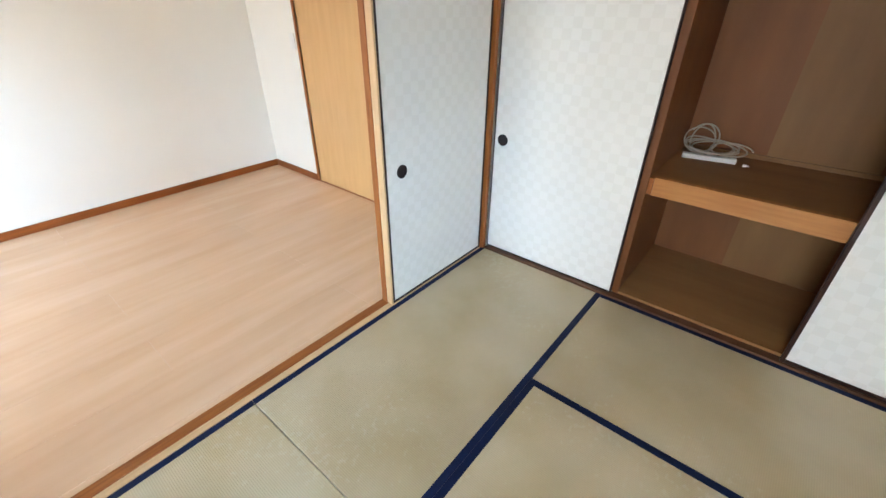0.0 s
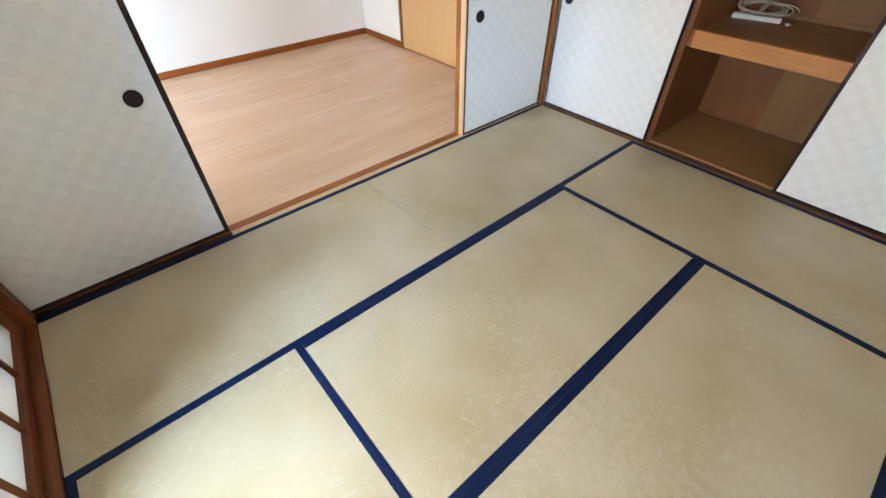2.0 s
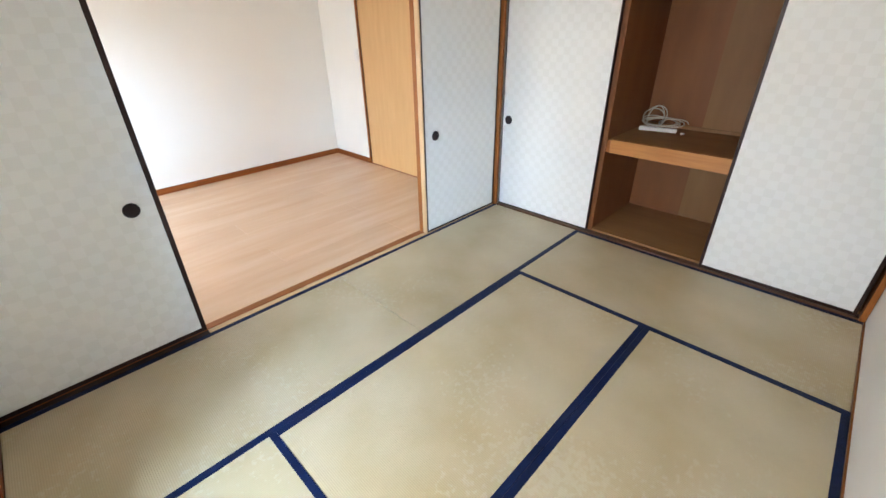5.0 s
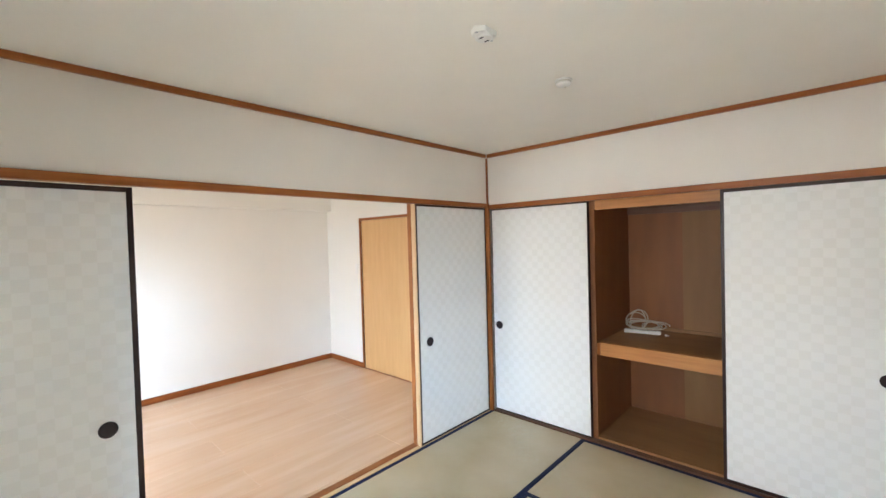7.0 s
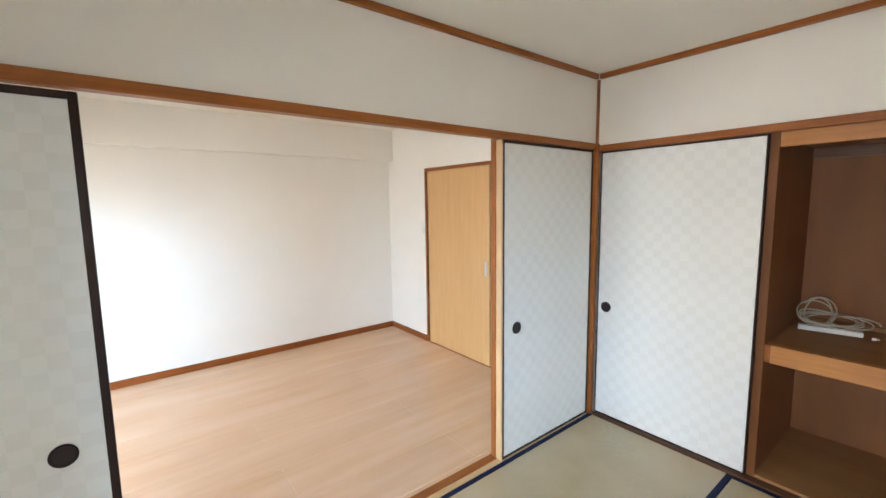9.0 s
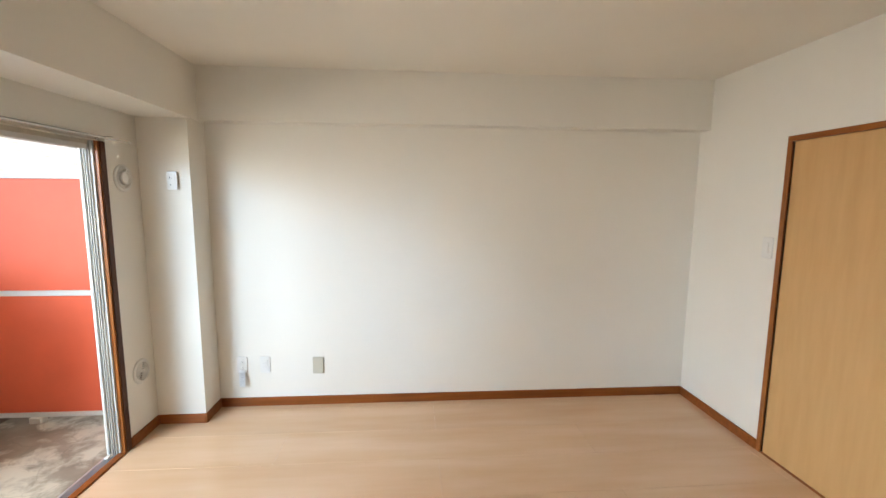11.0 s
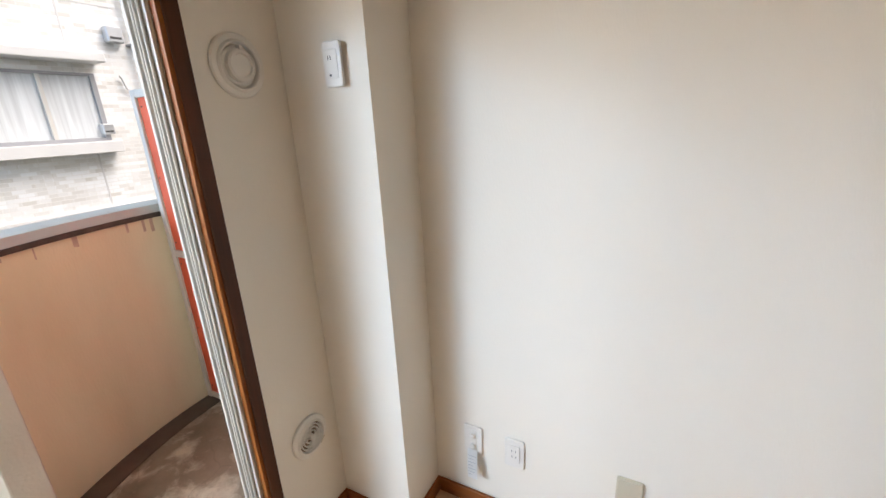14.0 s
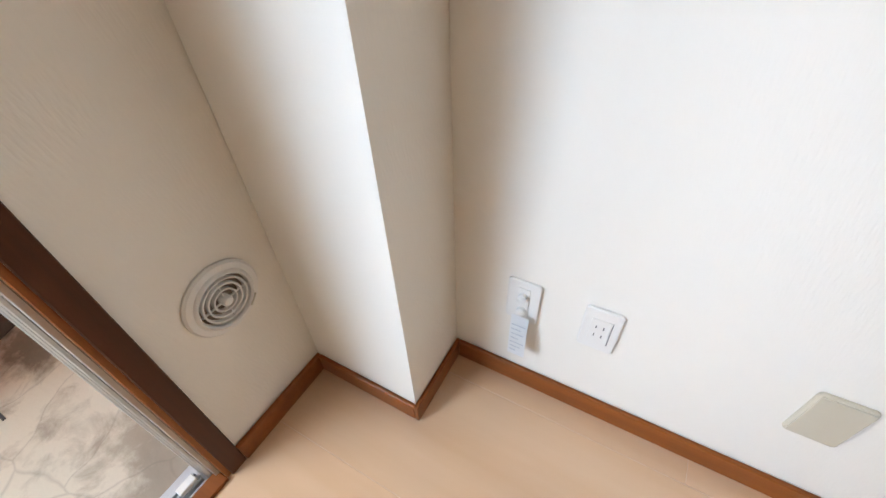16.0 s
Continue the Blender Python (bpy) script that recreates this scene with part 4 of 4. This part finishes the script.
part("casing_jamb", boxm(XW - 0.030, XW + 0.010, WX0 - 0.03, WX0 + 0.004, 0.0, CZ - 0.0005, 0.002), M_TRIM_Z, wd, "reddish brown wooden jamb")
part("casing_sill", boxm(XW - 0.030, XW + 0.008, WX0 + 0.005, WX1 - 0.0025, -0.02, 0.010, 0.002), M_BASE, wd, "brown wooden sill")
af = part("aluminium_frame", boxm(XW - 0.080, XW - 0.0175, WX1 - 0.012, WX1 - 0.0025, -0.02, CZ - 0.001, 0.001), M_ALU_PAINT, wd)
for k, (xa, w, d) in enumerate(((-0.030, 0.005, 0.007), (-0.042, 0.005, 0.010), (-0.054, 0.005, 0.009), (-0.066, 0.010, 0.013))):
    part("guide_rib", boxm(XW + xa - w, XW + xa, WX1 - 0.013 - d, WX1 - 0.0125, -0.015, CZ - 0.002, 0.0015), M_ALU_PAINT, af)
    part("guide_rib", boxm(XW + xa - w, XW + xa, WX0 + 0.045, WX1 - 0.020 - d, CZ - 0.045, CZ - 0.022, 0.001), M_ALU_PAINT, af)
    part("sill_rail", boxm(XW + xa - w, XW + xa, WX0 + 0.045, WX1 - 0.019 - d, -0.012, 0.008, 0.001), M_ALU, af)
part("head_frame", boxm(XW - 0.094, XW - 0.031, WX0 + 0.03, WX1 - 0.0185, CZ - 0.022, CZ + 0.0195, 0.001), M_HEAD, wd, "weathered beige metal head")
part("sill_frame", boxm(XW - 0.105, XW - 0.0305, WX0 + 0.005, WX1 - 0.0025, -0.045, -0.012, 0.001), M_ALU, wd)
part("side_frame", boxm(XW - 0.094, XW - 0.031, WX0 + 0.005, WX0 + 0.03, -0.02, CZ - 0.001, 0.001), M_ALU_PAINT, wd)
part("lock_block", boxm(XW - 0.064, XW - 0.044, WX1 - 0.075, WX1 - 0.035, 0.0085, 0.022, 0.002), M_WHITE, wd)


def sash(parent, x, y0, y1, z0, z1, name="sash"):
    bm = bmesh.new()
    for a, b, c, d in ((y0, y0 + 0.04, z0, z1), (y1 - 0.04, y1, z0, z1), (y0 + 0.04, y1 - 0.04, z0, z0 + 0.06), (y0 + 0.04, y1 - 0.04, z1 - 0.05, z1)):
        box(bm, x - 0.011, x + 0.011, a, b, c, d)
    f = part(name, bm, M_ALU_PAINT, parent)
    g = part("pane", boxm(x - 0.0025, x + 0.0025, y0 + 0.035, y1 - 0.035, z0 + 0.05, z1 - 0.045), M_GLASS, f, "clear glass")
    g.visible_shadow = False


sash(wd, XW - 0.046, WX0 + 0.05, 1.30, 0.009, CZ - 0.046)
sash(wd, XW - 0.073, WX0 + 0.06, 1.31, 0.009, CZ - 0.046)
w2 = thing("window_2", "aluminium balcony window behind the shoji", "window", (XW, -1.24, 0.0), "", "structure")
bm = bmesh.new()
box(bm, XW - 0.10, XW - 0.02, -2.42, -2.395, -0.02, 1.78)
box(bm, XW - 0.10, XW - 0.02, -0.085, -0.06, -0.02, 1.78)
box(bm, XW - 0.10, XW - 0.02, -2.395, -0.085, 1.755, 1.78)
box(bm, XW - 0.10, XW - 0.02, -2.395, -0.085, -0.02, 0.01)
part("frame", bm, M_ALU_PAINT, w2)
sash(w2, XW - 0.06, -2.39, -1.20, 0.011, 1.754)
sash(w2, XW - 0.085, -1.24, -0.09, 0.011, 1.754)

cr = thing("curtain_rail", "double chrome curtain rail with no curtains", "curtain rail", (XW + 0.04, 1.3, CZ))
for k, (dx, z, y1) in enumerate(((0.045, 1.7425, 2.225), (0.085, 1.735, 2.215))):
    rl = part("rail", boxm(XW + dx - 0.006, XW + dx + 0.006, 0.30, y1, z, z + 0.009, 0.002), M_STEEL, cr)
    part("end_cap", boxm(XW + dx - 0.008, XW + dx + 0.008, y1, y1 + 0.012, z - 0.002, z + 0.011, 0.002), M_WHITE, rl)
for y in (0.42, 1.26, 2.085):
    part("bracket", boxm(XW + 0.0105, XW + 0.092, y - 0.008, y + 0.008, 1.7518, 1.7545), M_STEEL, cr)
    part("bracket_foot", boxm(XW + 0.0105, XW + 0.014, y - 0.008, y + 0.008, 1.737, 1.7516), M_STEEL, cr)

# ---- balcony ----
setting("balcony_floor", boxm(-5.05, -3.745, -4.5, 2.95, -0.32, BZ), M_CONC, "grey balcony concrete with flaking pale paint", "balcony floor")
# wall and ceiling beyond y 2.95 are unseen, added to keep the sun out
setting("wall_sun_block", boxm(-3.745, -3.62, 2.96, 6.5, -0.32, 2.45), M_EXT, "unseen painted wall added to keep sun off the balcony's end", "wall")
setting("balcony_ceiling", boxm(-4.86, -3.7455, -4.5, 6.5, 2.12, 2.45), M_EXT, "painted underside of the balcony above", "ceiling")
PC, PR = (-3.08, 2.70), 1.82


def arc_wall(r0, r1, z0, z1, a0, a1, n=28):
    bm = bmesh.new()
    cols = []
    for i in range(n + 1):
        a = math.radians(a0 + (a1 - a0) * i / n)
        cols.append([bm.verts.new((PC[0] - r * math.cos(a), PC[1] - r * math.sin(a), z)) for r, z in ((r0, z0), (r1, z0), (r1, z1), (r0, z1))])
    for p, q in zip(cols, cols[1:]):
        for k in range(4):
            bm.faces.new((p[k], q[k], q[(k + 1) % 4], p[(k + 1) % 4]))
    bm.faces.new(cols[0])
    bm.faces.new(cols[-1][::-1])
    return bm


A1 = math.degrees(math.asin((PC[1] - 1.80) / PR))
pp = thing("parapet", "curved pink plastered balcony parapet with rain streaks and a pale metal cap", "parapet", (-4.9, 2.2, BZ), "", "structure")
part("wall", arc_wall(PR, PR + 0.13, BZ, 1.0, -8, A1), M_PARAPET, pp, "stained pink plaster", True)
part("drip_edge", arc_wall(PR - 0.012, PR + 0.14, 1.0, 1.022, -8, A1), mat("rusty_drip_edge", (0.10, 0.075, 0.06), 0.8, 0.5, 14.0), pp, "dark rusty edge", True)
part("cap", arc_wall(PR - 0.004, PR + 0.16, 1.0225, 1.062, -8, A1), M_CAPM, pp, "pale grey metal cap", True)
part("gutter", arc_wall(PR - 0.115, PR - 0.001, BZ + 0.001, BZ + 0.006, -8, A1), M_GUTTER, pp, "dark damp gutter strip", True)
rs = random.Random(11)
for k in range(7):
    a = rs.uniform(2, A1 - 2)
    h = rs.uniform(0.02, 0.07)
    part("rain_streak", arc_wall(PR - 0.0012, PR + 0.002, 1.0 - h, 0.9995, a, a + rs.uniform(0.12, 0.5), 2), mat("rust_streak", (0.60, 0.44, 0.33), 0.9, 0.3, 30.0) if k == 0 else bpy.data.materials["rust_streak"], pp)
po = thing("balcony_post", "cream plastered balcony post with a dark cap", "post", (-4.58, 1.80, BZ), "", "structure")
part("shaft", boxm(-4.72, -4.46, 1.752, 1.850, BZ, 0.965, 0.006, 2), M_POST, po)
part("cap", boxm(-4.735, -4.445, 1.738, 1.862, 0.9655, 0.992, 0.003), M_FACGREY, po)
setting("balcony_wall_far", boxm(-4.97, -4.87, -4.5, 1.15, BZ, 1.0), M_PARAPET, "pink plastered balcony parapet", "parapet")
setting("floor_joint", boxm(-4.50, -4.33, 1.905, 1.913, BZ + 0.0005, BZ + 0.003), M_GREYP, "narrow dark joint in the balcony floor", "floor")

pt = thing("balcony_partition", "orange boarded balcony partition in a white metal frame", "partition", (-4.3, 2.64, BZ))
PX0, PX1, PY = -4.845, -3.76, 2.64
part("frame_post", boxm(PX0, PX0 + 0.032, PY - 0.018, PY + 0.018, -0.05, 1.59, 0.002), M_ALU_PAINT, pt)
part("frame_post", boxm(PX1 - 0.032, PX1, PY - 0.018, PY + 0.018, -0.05, 1.59, 0.002), M_ALU_PAINT, pt)
for z0, z1 in ((1.558, 1.592), (0.795, 0.830), (-0.045, -0.015)):
    part("frame_rail", boxm(PX0 + 0.0325, PX1 - 0.0325, PY - 0.017, PY + 0.017, z0, z1, 0.002), M_ALU_PAINT, pt)
for z0, z1 in ((0.83, 1.558), (-0.015, 0.795)):
    bd = part("board", boxm(PX0 + 0.0325, PX1 - 0.0325, PY - 0.006, PY + 0.006, z0 + 0.0005, z1 - 0.0005), M_ORANGE, pt, "orange cement board")
    for zz in (z0 + 0.04, (z0 + z1) / 2, z1 - 0.04):
        part("rivet", lathe([(0.004, 0), (0.003, 0.0025), (0, 0.003)], (PX0 + 0.05, PY - 0.006, zz), (0, -1, 0), 8), M_GREYP, bd)
for x in (PX0 + 0.30, PX1 - 0.2):
    part("foot", boxm(x - 0.04, x + 0.04, PY - 0.03, PY + 0.03, BZ, -0.0455, 0.006), M_POST, pt)


def pole_hook(y, zb):
    h = thing("laundry_hook", "grey metal laundry-pole hook hanging from the balcony ceiling", "hook", (-4.4, y, zb), "laundry hooks")
    pts = [(-4.4, y + 0.028, 2.119), (-4.4, y + 0.028, zb + 0.045)]
    for i in range(1, 12):
        a = math.pi * i / 12
        pts.append((-4.4, y + 0.028 * math.cos(a), zb + 0.030 - 0.030 * math.sin(a)))
    pts += [(-4.4, y - 0.028, zb + 0.03), (-4.4, y - 0.030, zb + 0.085)]
    part("rod", tube(pts, 0.006, 10), M_FACGREY, h, "", True)
    part("ceiling_plate", boxm(-4.43, -4.37, y, y + 0.056, 2.112, 2.1195), M_FACGREY, h)


pole_hook(1.985, 1.575)
pole_hook(1.815, 1.540)

# ---- neighbour house and ground ----
solid("ground", boxm(-2000, 2000, -2000, 2000, -3.3, -3.0), M_GROUND, "dark soil between the houses", "ground", "", "structure")
NXF = -8.5
nb = thing("neighbour_house", "cream tiled apartment house across the lane with windows and vents", "house", (NXF - 2.5, 4.0, -3.0))
bm = boxm(NXF - 5.0, NXF, -3.0, 12.0, -3.0, 5.2)
part("wall", bm, M_FACADE, nb, "cream facing tiles")
part("roof", boxm(NXF - 5.2, NXF + 0.25, -3.2, 12.2, 5.2, 5.4), M_FACTRIM, nb)
part("string_course", boxm(NXF, NXF + 0.03, -3.0, 12.0, 0.50, 0.585), M_FACTRIM, nb, "band of upright tiles")
for y in (-0.2, 2.0, 3.96, 5.9):
    part("panel_joint", boxm(NXF - 0.002, NXF + 0.006, y - 0.008, y + 0.008, -3.0, 5.2), M_FACTRIM, nb)
for z in (2.80, 0.12):
    part("panel_joint", boxm(NXF - 0.002, NXF + 0.005, -3.0, 12.0, z - 0.008, z + 0.008), M_FACTRIM, nb)


def facade_window(y0, y1, z0, z1):
    w = part("window", boxm(NXF - 0.02, NXF + 0.012, y0, y1, z0, z1), M_FACGREY, nb, "aluminium window with net curtains")
    for a, b in ((y0 + 0.03, (y0 + y1) / 2 - 0.02), ((y0 + y1) / 2 + 0.02, y1 - 0.03)):
        part("pane", boxm(NXF + 0.0125, NXF + 0.017, a, b, z0 + 0.04, z1 - 0.03), M_CURTAIN, w, "pale net curtain behind glass")
    for a, b, c, d in ((y0 - 0.02, y0 + 0.03, z0, z1), (y1 - 0.03, y1 + 0.02, z0, z1), ((y0 + y1) / 2 - 0.02, (y0 + y1) / 2 + 0.02, z0 + 0.04, z1 - 0.03), (y0 + 0.03, y1 - 0.03, z0, z0 + 0.04), (y0 + 0.03, y1 - 0.03, z1 - 0.03, z1)):
        part("frame_bar", boxm(NXF + 0.0125, NXF + 0.05, a, b, c, d, 0.003), M_FACGREY if c != z0 + 0.04 else M_ALU_PAINT, w)
    part("sill", boxm(NXF, NXF + 0.20, y0 - 0.08, y1 + 0.06, z0 - 0.13, z0 - 0.001, 0.008), M_FACTRIM, w, "projecting pale sill")
    part("hood", boxm(NXF, NXF + 0.26, y0 - 0.08, y1 + 0.08, z1 + 0.10, z1 + 0.19, 0.008), M_FACTRIM, w, "projecting pale hood")


facade_window(3.12, 4.10, 1.34, 2.07)
facade_window(5.42, 6.35, 1.24, 1.99)
facade_window(0.4, 1.9, 1.34, 2.07)
for y, z, s in ((4.42, 2.50, 0.085), (4.10, 1.47, 0.06), (5.10, 1.50, 0.07)):
    v = part("vent_hood", boxm(NXF, NXF + 0.10, y - s, y + s, z - s, z + s, 0.012), M_ALU, nb, "grey metal vent hood")
    part("slot", boxm(NXF + 0.1005, NXF + 0.103, y - s * 0.7, y + s * 0.7, z - s * 0.6, z - s * 0.3), M_GREYP, v)
part("downpipe", tube([(NXF + 0.06, 4.60, -3.0), (NXF + 0.06, 4.60, 5.2)], 0.020, 12), M_FACTRIM, nb, "pale downpipe", True)
part("thin_pipe", tube([(NXF + 0.04, 4.38, 2.06), (NXF + 0.04, 4.40, 2.04), (NXF + 0.04, 4.43, 1.92), (NXF + 0.04, 4.47, 1.89), (NXF + 0.04, 4.58, 1.89)], 0.014, 8), M_FACTRIM, nb, "", True)
for z in (0.9, 2.4, 3.9):
    part("pipe_clip", boxm(NXF, NXF + 0.10, 4.555, 4.645, z, z + 0.02), M_FACGREY, nb)


def shrub(x, y, z, r, seed):
    g = random.Random(seed)
    s = thing("shrub", "small green leafy shrub below the balcony", "shrub", (x, y, z), "shrubs in the lane")
    bm = bmesh.new()
    for _ in range(420):
        a, b, rr = g.uniform(0, 6.28), g.uniform(0.05, 1.0), r * g.uniform(0.3, 1.0)
        p = Vector((x + rr * math.cos(a), y + rr * math.sin(a), z + 0.25 + b * r * 1.3 * (1.2 - rr / r * 0.6)))
        d, e = Vector((g.uniform(-1, 1), g.uniform(-1, 1), g.uniform(-0.3, 0.6))).normalized() * 0.05, Vector((g.uniform(-1, 1), g.uniform(-1, 1), g.uniform(-0.4, 0.4))).normalized() * 0.022
        bm.faces.new([bm.verts.new(v) for v in (p - d, p + e, p + d, p - e)])
    part("crown", bm, M_LEAF, s, "green leaves")
    for k in range(5):
        a = k * 1.26
        part("stem", tube([(x, y, z), (x + 0.1 * math.cos(a), y + 0.1 * math.sin(a), z + 0.3), (x + r * 0.5 * math.cos(a), y + r * 0.5 * math.sin(a), z + 0.3 + r * 0.8)], 0.012, 6), M_TWIG, s)


for k, (x, y, r) in enumerate(((-6.6, 1.2, 0.6), (-7.2, 2.1, 0.5), (-6.3, 0.2, 0.55), (-7.4, 0.6, 0.6))):
    shrub(x, y, -3.0, r, 20 + k)

# ---- kitchen behind the sliding door ----
setting("kitchen_floor", boxm(XF + 0.131, 3.0, -0.1, 2.9, -0.055, -0.004), M_KFLOOR, "brown wooden kitchen floor", "floor")
bm = bmesh.new()
box(bm, 3.0, 3.1, -0.25, 2.9, -0.1, 2.45)
box(bm, XF + 0.13, 3.0, 2.78, 2.9, -0.1, 2.45)
box(bm, XF + 0.10, 3.0, -0.2, -0.1, -0.1, 2.45)
setting("wall_kitchen", bm, M_WALL, "plain kitchen walls in the dark")
setting("ceiling_kitchen", boxm(XF + 0.13, 3.0, -0.1, 2.78, 2.25, 2.3), M_CEIL, "plain kitchen ceiling", "ceiling")
kc = thing("kitchen_cabinet", "white kitchen base cabinet with a dark worktop", "cabinet", (2.1, 2.2, 0.0))
part("body", boxm(1.80, 2.40, 1.62, 2.777, 0.10, 0.72, 0.003), M_WHITE, kc)
part("worktop", boxm(1.775, 2.42, 1.60, 2.778, 0.7205, 0.755, 0.004), M_KTOP, kc, "dark worktop")
part("plinth", boxm(1.85, 2.38, 1.64, 2.77, 0.0, 0.0995), M_KTOP, kc, "dark plinth")
for y0, y1 in ((1.63, 2.19), (2.20, 2.77)):
    dr = part("door", boxm(1.782, 1.799, y0, y1, 0.11, 0.71, 0.003), M_WHITE, kc)
    part("handle", boxm(1.770, 1.7815, y0 + 0.04, y0 + 0.14, 0.66, 0.672, 0.002), M_SILVER, dr)

# ---- flooring boards ----
fl = setting("floor", boxm(XW, XF + 0.001, YN, YF + 0.001, -0.055, -0.0012), M_GAP_GLINT, "pale wood-print flooring boards with fine joints", "floor")
BW, BL = 0.303, 1.818
fl_at = Vector(fl.location)
g = random.Random(3)
row_y = 2.245 - 8 * BW
row = 0
while row_y < YF:
    y0, y1 = max(row_y, YN), min(row_y + BW, YF)
    off = -2.756 - (0.0 if row % 2 else BL / 2) - 2 * BL
    x = off
    while x < XF:
        xa, xb = max(x, XW), min(x + BL, XF)
        if xb - xa > 0.01 and y1 - y0 > 0.005:
            bm = boxm(xa + 0.0004, xb - 0.0004, y0 + 0.0004, y1 - 0.0004, -0.012, 0.0, 0.0008)
            bm.transform(Matrix.Translation(-fl_at))
            ob = new("plank", mesh_of("plank", bm, M_PLANK))
            ob.parent = fl
        x += BL
    row_y += BW
    row += 1
